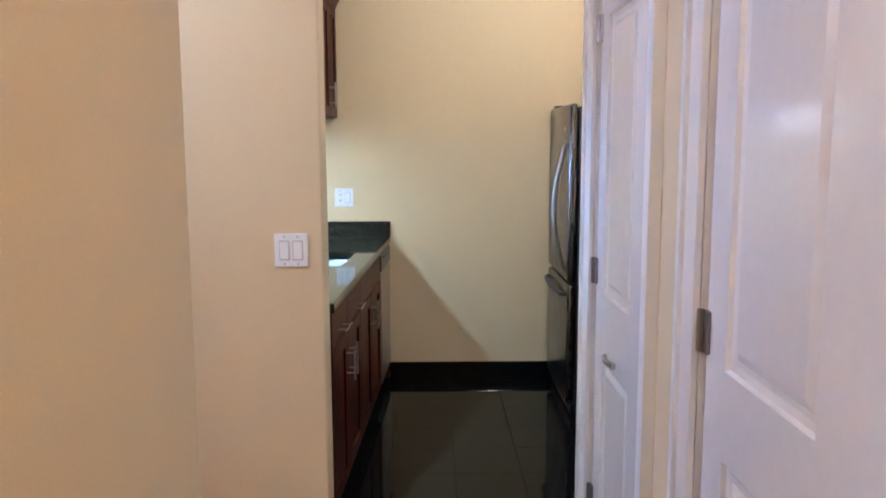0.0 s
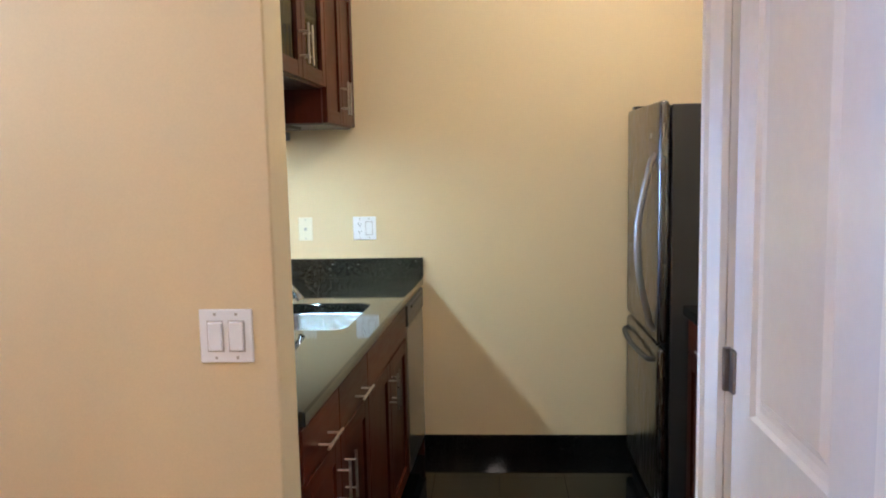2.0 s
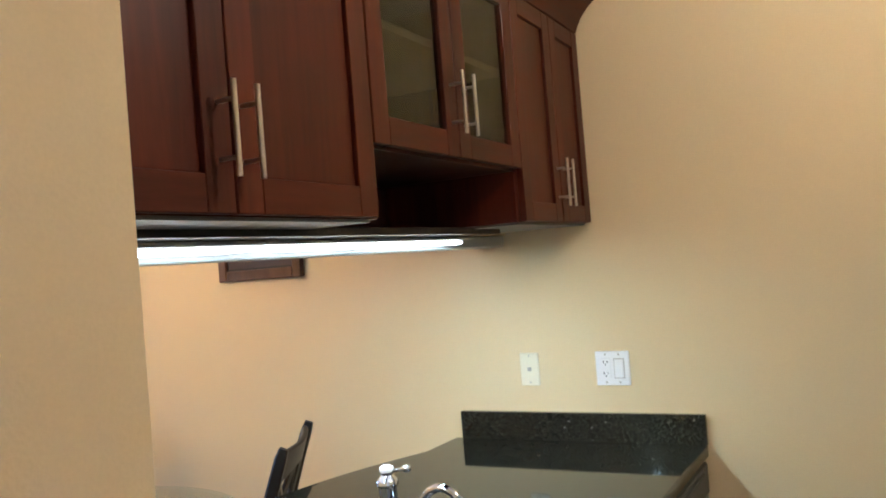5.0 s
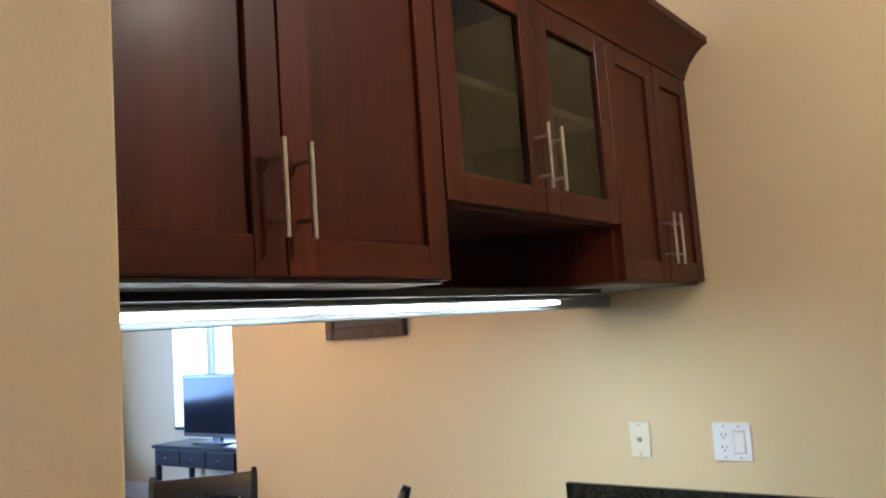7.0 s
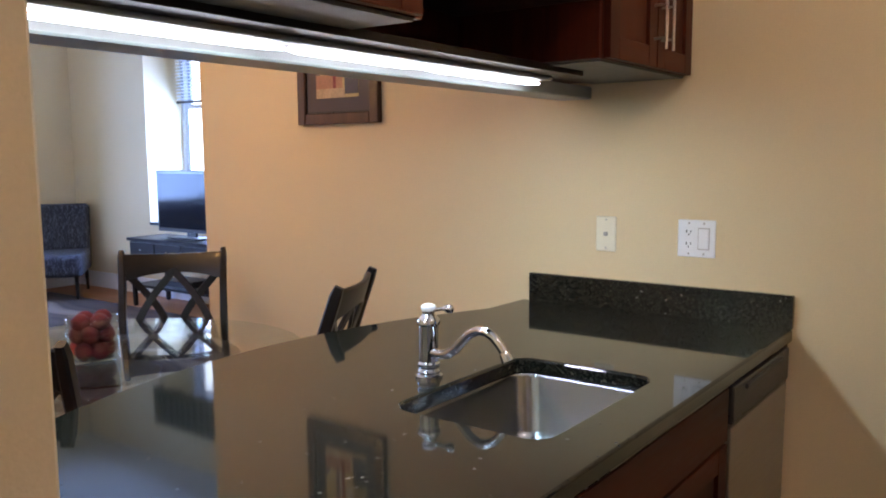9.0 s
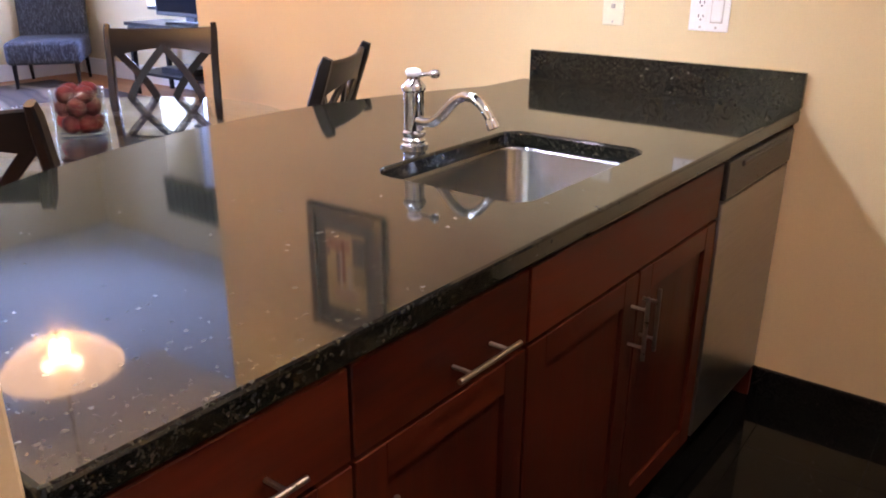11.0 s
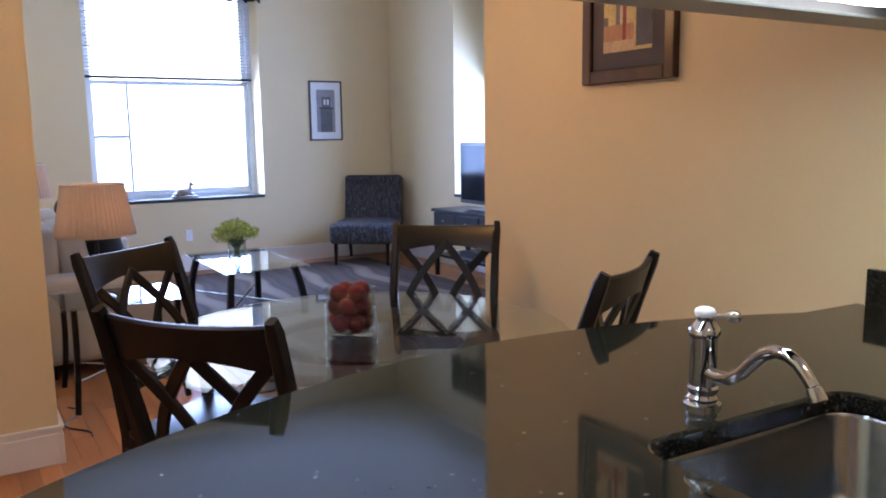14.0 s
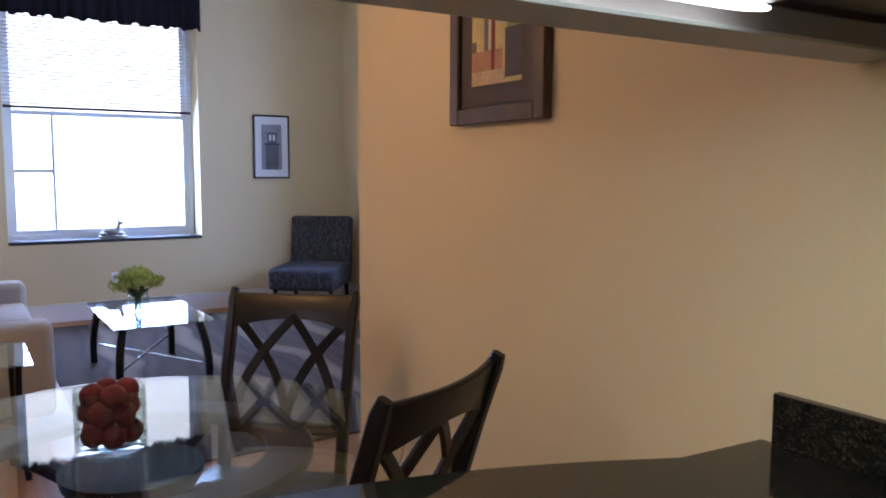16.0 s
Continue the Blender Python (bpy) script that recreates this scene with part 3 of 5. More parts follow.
part("door", one(FX - 0.028, FX + 0.004, 5.162, 5.662, 0.115, 0.765, 0.004, 2), STEEL, dw, "brushed stainless steel door")
strip = part("control_panel", one(FX - 0.028, FX + 0.008, 5.162, 5.662, 0.772, 0.868, 0.006, 2), BLACKPL, dw, "dark control strip")
part("grip", one(FX + 0.006, FX + 0.016, 5.25, 5.58, 0.842, 0.856, 0.003), GUNMETAL, strip)
part("toe_kick", one(-0.60, FX - 0.08, 5.162, 5.662, 0, 0.095), BLACKPL, dw)
side = thing("end_panel", "cherry end panel between dishwasher and wall", "panel", (-0.33, 5.678, 0))
part("board", one(-0.615, FX - 0.004, 5.668, 5.688, 0, 0.875, 0.001), CHERRY, side)
shell("wall_knee", one(-0.72, -0.62, 3.566, WN - 0.001, 0, 0.875), PAINT, "cream painted low wall under the counter", "wall")

# worktop with a bowed bar side and a sink cut-out
CT0, CT1 = 0.877, 0.915
SX0, SX1, SY0, SY1 = -0.478, -0.122, 4.475, 4.975


def bar_edge(y):
    """How far the bowed dining side of the worktop stands out at y."""
    if y > 5.47:
        return -0.905 - 0.015 * (5.69 - y) / 0.22 - 0.045 * (y - 5.69)
    k = (y - 4.62) / 1.02 if y < 4.62 else (y - 4.62) / 0.85
    return -1.145 + (0.32 if y < 4.62 else 0.225) * k * k - 0.045 * (y - 5.69)


def rounded(x0, x1, y0, y1, r, n=5):
    out = []
    for cx, cy, a in ((x1 - r, y1 - r, 0), (x0 + r, y1 - r, 90), (x0 + r, y0 + r, 180), (x1 - r, y0 + r, 270)):
        out += [(cx + r * math.cos(radians(a + 90 * i / n)), cy + r * math.sin(radians(a + 90 * i / n))) for i in range(n + 1)]
    return out


top = thing("countertop", "polished black granite countertop with bowed bar edge", "countertop", (-0.5, 4.6, CT0))
outer = [(-0.005, 3.568), (-0.005, WN - 0.001)] + [(bar_edge(WN - 0.001 - i * (2.121 / 40)), WN - 0.001 - i * (2.121 / 40)) for i in range(41)]
hole = rounded(SX0, SX1, SY0, SY1, 0.05)
bm = bmesh.new()
for z in (CT0, CT1):
    loops = []
    for line in (outer, hole):
        vs = [bm.verts.new((x, y, z)) for x, y in line]
        loops += [bm.edges.new((vs[i], vs[(i + 1) % len(vs)])) for i in range(len(vs))]
    bmesh.ops.triangle_fill(bm, edges=loops, use_beauty=True)
bm.verts.ensure_lookup_table()
n_o, n_h = len(outer), len(hole)
for base, cnt in ((0, n_o), (n_o, n_h)):
    for i in range(cnt):
        a, b = base + i, base + (i + 1) % cnt
        bm.faces.new((bm.verts[a], bm.verts[b], bm.verts[b + n_o + n_h], bm.verts[a + n_o + n_h]))
ct = part("slab", bm, GRANITE, top)
bev = ct.modifiers.new("edge", "BEVEL")
bev.width, bev.segments, bev.limit_method, bev.angle_limit = 0.006, 2, "ANGLE", radians(50)
splash = thing("backsplash", "polished black granite upstand along the wall", "backsplash", (-0.436, WN - 0.01, CT1))
part("slab", one(-0.869, -0.003, WN - 0.022, WN - 0.001, CT1 + 0.001, 1.015, 0.002), GRANITE, splash)

sink = thing("sink", "undermounted stainless steel sink basin in granite counter", "sink", (-0.345, 4.725, 0.70))
bm = bmesh.new()
loops = []
for grow, r, z in ((0.012, 0.06, CT0 - 0.002), (0.004, 0.055, CT0 - 0.002), (0.0, 0.055, CT0 - 0.01), (-0.012, 0.055, 0.735), (-0.03, 0.05, 0.712), (-0.06, 0.04, 0.706)):
    loops.append([bm.verts.new((x, y, z)) for x, y in rounded(SX0 - grow, SX1 + grow, SY0 - grow, SY1 + grow, r)])
for p, q in zip(loops, loops[1:]):
    for i in range(len(p)):
        bm.faces.new((p[i], p[(i + 1) % len(p)], q[(i + 1) % len(p)], q[i]))
bm.faces.new(loops[-1])
part("basin", bm, SINK_STEEL, sink, "", 50)
part("drain", lathe(bmesh.new(), [(0.0, 0.003), (0.03, 0.003), (0.042, 0.006), (0.045, 0.0)], (-0.345, 4.725, 0.7065), 20), CHROME, sink, "chrome drain", 40)

faucet = thing("faucet", "polished chrome single-lever faucet with a swan spout", "faucet", (-0.595, 4.695, CT1))
fx, fy, fz = -0.595 + 0.045, 4.695, CT1
part("body", lathe(bmesh.new(), [(0, 0), (0.031, 0), (0.031, 0.006), (0.024, 0.010), (0.026, 0.016), (0.022, 0.022), (0.0255, 0.028), (0.0255, 0.034), (0.0222, 0.038), (0.0222, 0.122), (0.0258, 0.126), (0.0262, 0.134), (0.0235, 0.139), (0.0175, 0.146), (0.0135, 0.150), (0.0135, 0.158), (0, 0.158)], (fx, fy, fz), 28), CHROME, faucet, "", 35)
sp = []
swan = ((0.012, 0.062), (0.035, 0.059), (0.056, 0.063), (0.078, 0.078), (0.098, 0.100), (0.117, 0.118), (0.138, 0.128), (0.160, 0.127), (0.179, 0.117), (0.194, 0.101), (0.204, 0.088))
for (xa, za), (xb, zb) in zip(swan, swan[1:]):
    sp += [(fx + xa + (xb - xa) * k, fy - 0.004, fz + za + (zb - za) * k) for k in (0, 0.5)]
sp.append((fx + swan[-1][0], fy - 0.004, fz + swan[-1][1]))
part("spout", sweep(bmesh.new(), sp, ring(0.0115, 12), up=(0, 1, 0), scale=[1.05 - 0.2 * i / len(sp) for i in range(len(sp))]), CHROME, faucet, "", 60)
part("nozzle", sweep(bmesh.new(), [sp[-1], (sp[-1][0] + 0.003, sp[-1][1], sp[-1][2] - 0.006), (sp[-1][0] + 0.010, sp[-1][1], sp[-1][2] - 0.019)], ring(0.0125, 12), up=(0, 1, 0), scale=[0.85, 1.0, 1.12]), CHROME, faucet, "", 60)
part("cap", lathe(bmesh.new(), [(0.0136, 0.157), (0.0165, 0.160), (0.0172, 0.165), (0.0150, 0.170), (0.008, 0.173), (0, 0.1735)], (fx, fy, fz), 20), WHITEPL, faucet, "white cap", 60)
part("lever", sweep(bmesh.new(), [(fx, fy, fz + 0.155), (fx + 0.022, fy + 0.006, fz + 0.161), (fx + 0.036, fy + 0.010, fz + 0.163), (fx + 0.040, fy + 0.011, fz + 0.1635), (fx + 0.048, fy + 0.013, fz + 0.164), (fx + 0.056, fy + 0.015, fz + 0.1635), (fx + 0.059, fy + 0.016, fz + 0.1635)], ring(0.0065, 10), scale=[0.9, 0.7, 0.7, 1.3, 1.6, 1.3, 0.4]), CHROME, faucet, "", 60)

# ---- wall cabinets over the peninsula ----
SKEW[0] = 0.025
UX, UB, UT = -0.325, 1.66, 2.31


def wall_unit(label, y0, y1, back, body_rows):
    u = thing("wall_cabinet", label, "cabinet", ((UX + back) / 2, (y0 + y1) / 2, UB), group="wall cabinets over the peninsula")
    for i, r in enumerate(body_rows):
        part("body" if len(body_rows) == 1 else "board", one(*r), CHERRY, u)
    return u


u1 = wall_unit("cherry wall cabinet with two doors and long bar handles", 3.567, 4.370, -0.77, ((-0.77, UX - 0.02, 3.568, 4.369, UB, UT),))
shaker(u1, UX - 0.02, 3.570, 3.979, UB + 0.002, UT - 0.004, ((3.953, 1.713), (3.953, 1.855)))
shaker(u1, UX - 0.02, 3.983, 4.367, UB + 0.002, UT - 0.004, ((4.004, 1.713), (4.004, 1.855)))
U23 = 5.108
u2 = wall_unit("cherry wall cabinet with smoked glass doors over an open niche", 4.370, U23, -0.77,
               ((-0.77, -0.755, 4.371, U23 - 0.001, UB, UT), (-0.755, UX - 0.02, 4.371, 4.389, UB, UT), (-0.755, UX - 0.02, U23 - 0.019, U23 - 0.001, UB, UT), (-0.755, UX - 0.02, 4.389, U23 - 0.019, 1.80, 1.818), (-0.755, UX - 0.02, 4.389, U23 - 0.019, UT - 0.02, UT)))
part("shelf", one(-0.75, UX - 0.035, 4.391, U23 - 0.021, 2.065, 2.083), CABIN, u2, "pale inner shelf")
part("lining", one(-0.754, -0.752, 4.391, U23 - 0.021, 1.82, UT - 0.022), CABIN, u2)
shaker(u2, UX - 0.02, 4.373, 4.737, 1.808, UT - 0.004, ((4.709, 1.857), (4.709, 2.003)), pane=FROST)
shaker(u2, UX - 0.02, 4.741, U23 - 0.002, 1.808, UT - 0.004, ((4.769, 1.857), (4.769, 2.003)), pane=FROST)
u3 = wall_unit("narrow cherry wall cabinet with two doors beside the wall", U23, WN, -0.77, ((-0.77, UX - 0.02, U23 + 0.001, WN - 0.001, UB, UT),))
shaker(u3, UX - 0.02, U23 + 0.003, 5.412, UB + 0.002, UT - 0.004, ((5.390, 1.708), (5.390, 1.855)), st=0.055)
shaker(u3, UX - 0.02, 5.416, WN - 0.003, UB + 0.002, UT - 0.004, ((5.442, 1.708), (5.442, 1.855)), st=0.055)
crown = thing("crown_moulding", "dark cherry crown moulding along the wall cabinets", "moulding", (UX, 4.6, UT))
cp = [(-0.06, 0.0), (0.0, 0.0), (0.006, 0.02), (0.012, 0.03), (0.022, 0.05), (0.048, 0.08), (0.070, 0.098), (0.084, 0.104), (0.084, 0.125), (-0.06, 0.125)]
bm = bmesh.new()
ends = [[bm.verts.new((UX + a, y, UT + b)) for a, b in cp] for y in (3.568, WN - 0.001)]
for i in range(len(cp)):
    bm.faces.new((ends[0][i], ends[0][(i + 1) % len(cp)], ends[1][(i + 1) % len(cp)], ends[1][i]))
bm.faces.new(ends[0])
bm.faces.new(ends[1][::-1])
part("profile", bm, CHERRY_H, crown, "", 50)

# boards and lights under the wall cabinets
rail = thing("light_rail", "grey boxed light rail under the wall cabinets", "rail", (-0.66, 4.5, UB - 0.03))
part("rail", one(-0.762, -0.650, 3.567, WN - 0.002, UB - 0.055, UB - 0.0145, 0.004), VALANCE, rail, "grey painted rail")
part("mounting_board", one(-0.650, -0.49, 3.567, 5.30, UB - 0.020, UB - 0.0015, 0.001), ESPRESSO, rail, "dark board carrying the lights")
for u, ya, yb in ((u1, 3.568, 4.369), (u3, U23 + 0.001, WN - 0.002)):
    part("underside", one(-0.49 if u is u1 else -0.648, UX - 0.024, ya, yb, UB - 0.006, UB - 0.0005), UNDER, u, "melamine underside, coloured dark for the shade there")
for ya, yb in ((3.6, 4.31), (4.313, 4.72), (4.723, 5.25)):
    li = thing("under_cabinet_light", "lit fluorescent strip light under the wall cabinets", "lamp", (-0.60, (ya + yb) / 2, UB - 0.03), group="under-cabinet lights")
    part("housing", one(-0.640, -0.555, ya, yb, UB - 0.031, UB - 0.0205, 0.003), VALANCE, li)
    length = yb - ya - 0.008
    ks = (0.0, 0.02, 0.06, 0.12, 0.3, 0.5, 0.7, 0.88, 0.94, 0.98, 1.0)
    tube = sweep(bmesh.new(), [(-0.600, ya + 0.004 + length * k, UB - 0.0375) for k in ks], rect(0.024, 0.012, 0.005), scale=[0.45, 0.62, 0.85, 1, 1, 1, 1, 1, 0.85, 0.62, 0.45])
    part("diffuser", tube, TUBE_GLOW, li, "glowing diffuser", 40)

SKEW[0] = 0.0

# ---- refrigerator ----
fr = thing("refrigerator", "stainless steel refrigerator with freezer drawer and dark sides", "refrigerator", (1.38, 5.25, 0))
RX, RY0, RY1 = 0.985, 4.885, 5.60
part("cabinet", one(RX + 0.050, RX + 0.76, RY0 + 0.004, RY1, 0.03, 1.69, 0.006, 2), GUNMETAL, fr, "dark grey textured side")
part("upper_door", one(RX, RX + 0.042, RY0, RY1, 0.752, 1.705, 0.019, 4), FRIDGE_STEEL, fr, "brushed steel door", 40)
part("freezer_drawer", one(RX, RX + 0.042, RY0, RY1, 0.075, 0.738, 0.019, 4), FRIDGE_STEEL, fr, "brushed steel drawer", 40)
part("hinge_cover", one(RX + 0.02, RX + 0.13, RY1 - 0.07, RY1 - 0.01, 1.706, 1.722, 0.004), BLACKPL, fr)
part("door_handle", sweep(bmesh.new(), [(RX + 0.002, RY0 + 0.065, 0.80), (RX - 0.02, RY0 + 0.065, 0.83)] + [(RX - 0.022 - 0.048 * math.sin(math.pi * i / 14), RY0 + 0.065, 0.85 + 0.60 * i / 14) for i in range(15)] + [(RX - 0.02, RY0 + 0.065, 1.47), (RX + 0.002, RY0 + 0.065, 1.50)], ring(0.013, 12), up=(0, 1, 0)), STEEL, fr, "bowed steel handle", 60)
part("drawer_handle", sweep(bmesh.new(), [(RX + 0.002, RY0 + 0.05, 0.685), (RX - 0.018, RY0 + 0.07, 0.68)] + [(RX - 0.022 - 0.016 * math.sin(math.pi * i / 12), RY0 + 0.09 + 0.54 * i / 12, 0.678) for i in range(13)] + [(RX - 0.018, RY1 - 0.07, 0.68), (RX + 0.002, RY1 - 0.05, 0.685)], ring(0.012, 12)), GUNMETAL, fr, "dark bowed handle", 60)
part("badge", one(RX - 0.0015, RX + 0.001, 5.02, 5.06, 1.565, 1.585), NICKEL, fr, "small plain badge")
part("kick_grille", one(RX + 0.03, RX + 0.08, RY0 + 0.01, RY1 - 0.01, 0.022, 0.07), BLACKPL, fr)
for y in (RY0 + 0.05, RY1 - 0.05):
    part("foot", lathe(bmesh.new(), [(0, 0), (0.022, 0), (0.022, 0.012), (0.012, 0.03), (0, 0.03)], (RX + 0.1, y, 0.0), 14), BLACKPL, fr)

# ---- cabinets on the other side of the kitchen ----
KX = 1.10
for y0, y1 in ((3.55, 4.21), (4.21, 4.87)):
    u = thing("base_cabinet", "cherry base cabinet beside the refrigerator", "cabinet", (1.42, (y0 + y1) / 2, 0), group="cabinets beside the refrigerator")
    part("body", one(KX + 0.02, 1.85, y0 + 0.001, y1 - 0.001, 0.10, 0.875), CHERRY, u)
    part("toe_kick", one(KX + 0.08, 1.85, y0 + 0.001, y1 - 0.001, 0, 0.10), BLACKPL, u)
    slab(u, KX + 0.02, y0 + g, y1 - g, 0.735, 0.868, ((y1 - 0.40, 0.79), (y1 - 0.24, 0.79)), -1)
    shaker(u, KX + 0.02, y0 + g, (y0 + y1) / 2 - 0.0015, 0.11, 0.728, (((y0 + y1) / 2 - 0.03, 0.53), ((y0 + y1) / 2 - 0.03, 0.67)), -1)
    shaker(u, KX + 0.02, (y0 + y1) / 2 + 0.0015, y1 - g, 0.11, 0.728, (((y0 + y1) / 2 + 0.03, 0.53), ((y0 + y1) / 2 + 0.03, 0.67)), -1)
kt = thing("countertop", "black granite countertop beside the refrigerator", "countertop", (1.46, 4.2, CT0))
part("slab", one(KX - 0.022, 1.855, 3.54, 4.872, CT0, CT1, 0.005, 2), GRANITE, kt)

# ---- dining room ----
TX, TY, TR = -1.98, 4.74, 0.67
dt_ = thing("dining_table", "round glass dining table on a dark wooden pedestal", "table", (TX, TY, 0))
part("tabletop", lathe(bmesh.new(), [(0, 0.738), (TR - 0.006, 0.738), (TR, 0.742), (TR, 0.746), (TR - 0.006, 0.750), (0, 0.750)], (TX, TY, 0), 72), TABLEGLASS, dt_, "clear round glass top", 5)
part("support_ring", lathe(bmesh.new(), [(0.325, 0.702), (0.432, 0.702), (0.44, 0.710), (0.44, 0.730), (0.434, 0.736), (0.331, 0.736), (0.325, 0.730), (0.325, 0.702)], (TX, TY, 0), 64), POLISHED, dt_, "polished dark wooden ring under the glass", 30)
for q in range(4):
    ca, sa = math.cos(radians(45 + 90 * q)), math.sin(radians(45 + 90 * q))
    part("arm", sweep(bmesh.new(), [(TX + r * ca, TY + r * sa, z) for r, z in ((0.08, 0.60), (0.17, 0.645), (0.26, 0.675), (0.335, 0.690))], rect(0.045, 0.032, 0.006)), ESPRESSO, dt_, "", 40)
part("pedestal", lathe(bmesh.new(), [(0, 0.05), (0.16, 0.05), (0.15, 0.10), (0.10, 0.16), (0.085, 0.30), (0.09, 0.50), (0.12, 0.60), (0.165, 0.672), (0.170, 0.699), (0, 0.699)], (TX, TY, 0), 40), ESPRESSO, dt_, "", 40)
part("base", lathe(bmesh.new(), [(0, 0.0), (0.32, 0.0), (0.325, 0.02), (0.30, 0.045), (0.17, 0.052), (0, 0.052)], (TX, TY, 0), 48), ESPRESSO, dt_, "", 40)


def dining_chair():
    """X-backed chair, facing +y, centred on its seat."""
    c = thing("dining_chair", "dark espresso wooden dining chair with crossed back slats", "chair", group="chairs round the dining table")
    w, zt = 0.205, 1.03
    for s in (-1, 1):
        pts = [(s * 0.185, -0.25, 0.0), (s * 0.19, -0.21, 0.25), (s * 0.195, -0.20, 0.46), (s * 0.20, -0.222, 0.62), (s * w, -0.258, 0.76), (s * w, -0.300, 0.89), (s * (w + 0.004), -0.338, 1.0), (s * (w + 0.004), -0.350, zt)]
        part("back_post", sweep(bmesh.new(), pts, rect(0.030, 0.040, 0.006), up=(0, 1, 0), scale=[0.85, 1, 1.1, 1.08, 1.05, 1, 0.95, 0.7]), ESPRESSO, c, "", 40)
        part("front_leg", sweep(bmesh.new(), [(s * 0.19, 0.19, 0.0), (s * 0.19, 0.19, 0.43)], rect(0.036, 0.036, 0.005), up=(0, 1, 0), scale=[0.75, 1.1]), ESPRESSO, c, "", 40)
    # curved top rail whose lower edge arches up between the posts
    bm = bmesh.new()
    rings = []
    for i in range(17):
        k = -1 + i / 8
        bow, arch = 0.026 * (1 - k * k), 0.030 * (1 - k * k)
        yb, yt = -0.302 - bow, -0.334 - bow
        low, high = 0.905 + arch, 1.018 - 0.006 * (1 - k * k)
        yl = yb + (yt - yb) * (low - 0.905) / 0.113
        rings.append([bm.verts.new((0.20 * k, y, z)) for y, z in ((yl - 0.011, low), (yl + 0.011, low), (yt + 0.011, high - 0.006), (yt + 0.004, high), (yt - 0.006, high), (yt - 0.011, high - 0.006))])
    for r, q in zip(rings, rings[1:]):
        for i in range(6):
            bm.faces.new((r[i], r[(i + 1) % 6], q[(i + 1) % 6], q[i]))
    bm.faces.new(rings[0])
    bm.faces.new(rings[-1][::-1])
    part("top_rail", bm, ESPRESSO, c, "", 40)
    low = [(-0.19 + 0.38 * i / 8, -0.216 - 0.015 * math.sin(math.pi * i / 8), 0.60) for i in range(9)]
    part("lower_rail", sweep(bmesh.new(), low, rect(0.020, 0.042, 0.005), up=(0, 0, 1)), ESPRESSO, c, "", 40)
    for x0, x1 in ((-0.178, 0.004), (0.178, -0.004)):
        for swap, bow in ((0, 0.034), (1, -0.034)):
            a, b = ((x0, 0.925), (x1, 0.62)) if not swap else ((x1, 0.945), (x0, 0.62))
            pts = []
            for i in range(11):
                k = i / 10
                z = a[1] + (b[1] - a[1]) * k
                sg = 1 if x0 < 0 else -1
                x = a[0] + (b[0] - a[0]) * k + sg * bow * math.sin(math.pi * k)
                y = -0.213 - 0.090 * ((z - 0.60) / 0.305) ** 1.2 - 0.022 * (1 - (x / 0.2) ** 2) + (0.004 if swap else -0.003)
                pts.append((x, y, z))
            part("cross_slat", sweep(bmesh.new(), pts, rect(0.031, 0.013, 0.003), up=(0, 1, 0)), ESPRESSO, c, "", 40)
    part("seat_frame", boxes((-0.215, 0.215, -0.215, 0.215, 0.41, 0.455), bevel=0.008), ESPRESSO, c)
    part("seat", one(-0.222, 0.222, -0.18, 0.232, 0.4555, 0.482, 0.012, 3), ESPRESSO, c, "dark seat", 40)
    for s in (-1, 1):
        part("stretcher", one(s * 0.188 - 0.009, s * 0.188 + 0.009, -0.20, 0.18, 0.17, 0.195, 0.003), ESPRESSO, c)
    return c


chair = dining_chair()
for k, (mx, my, ox, oy) in enumerate(((-2.43, 5.34, -0.75, 0.66), (-1.265, 5.19, 0.90, 0.44), (-2.50, 4.125, -0.81, -0.59), (-1.335, 4.018, 0.62, -0.78))):
    turn = math.degrees(math.atan2(-oy, -ox)) - 90
    L = math.hypot(ox, oy)
    m = pose(mx - 0.335 * ox / L, my - 0.335 * oy / L, 0, 0, 0, turn)
    if k == 0:
        chair.matrix_basis = m
    else:
        copy_thing(chair, m)

REDBALL = mat("woven_red_ball", (0.14, 0.005, 0.007), 0.75, vary=0.35, grain=120, bump=0.6, stain=14)
ORANGEBALL = mat("woven_orange_red_ball", (0.45, 0.03, 0.02), 0.75, vary=0.35, grain=120, bump=0.6, stain=14)


def glass_cylinder(ob, x, y, z, r, h, t=0.005, mat_=VASEGLASS):
    return part("glass", lathe(bmesh.new(), [(0, 0), (r - 0.004, 0), (r, 0.004), (r, h - 0.003), (r - t / 2, h), (r - t, h - 0.003), (r - t, 0.018), (r - t - 0.006, 0.013), (0, 0.012)], (x, y, z), 40), mat_, ob, "clear glass", 50)


VX, VY = -1.99, 4.695
cv = thing("glass_vase", "clear glass cylinder vase full of red balls", "vase", (VX, VY, 0.7505))
glass_cylinder(cv, VX, VY, 0.7505, 0.082, 0.150)
balls = []
rng = random.Random(4)
for layer, (cnt, rad, z) in enumerate(((5, 0.0445, 0.794), (1, 0.0, 0.800), (5, 0.0445, 0.845), (1, 0.0, 0.853), (4, 0.0390, 0.888))):
    for i in range(cnt):
        a = 2 * math.pi * (i + 0.5 * (layer % 4 // 2)) / cnt + rng.uniform(-0.1, 0.1)
        balls.append((VX + rad * math.cos(a), VY + rad * math.sin(a), z + rng.uniform(-0.004, 0.004)))
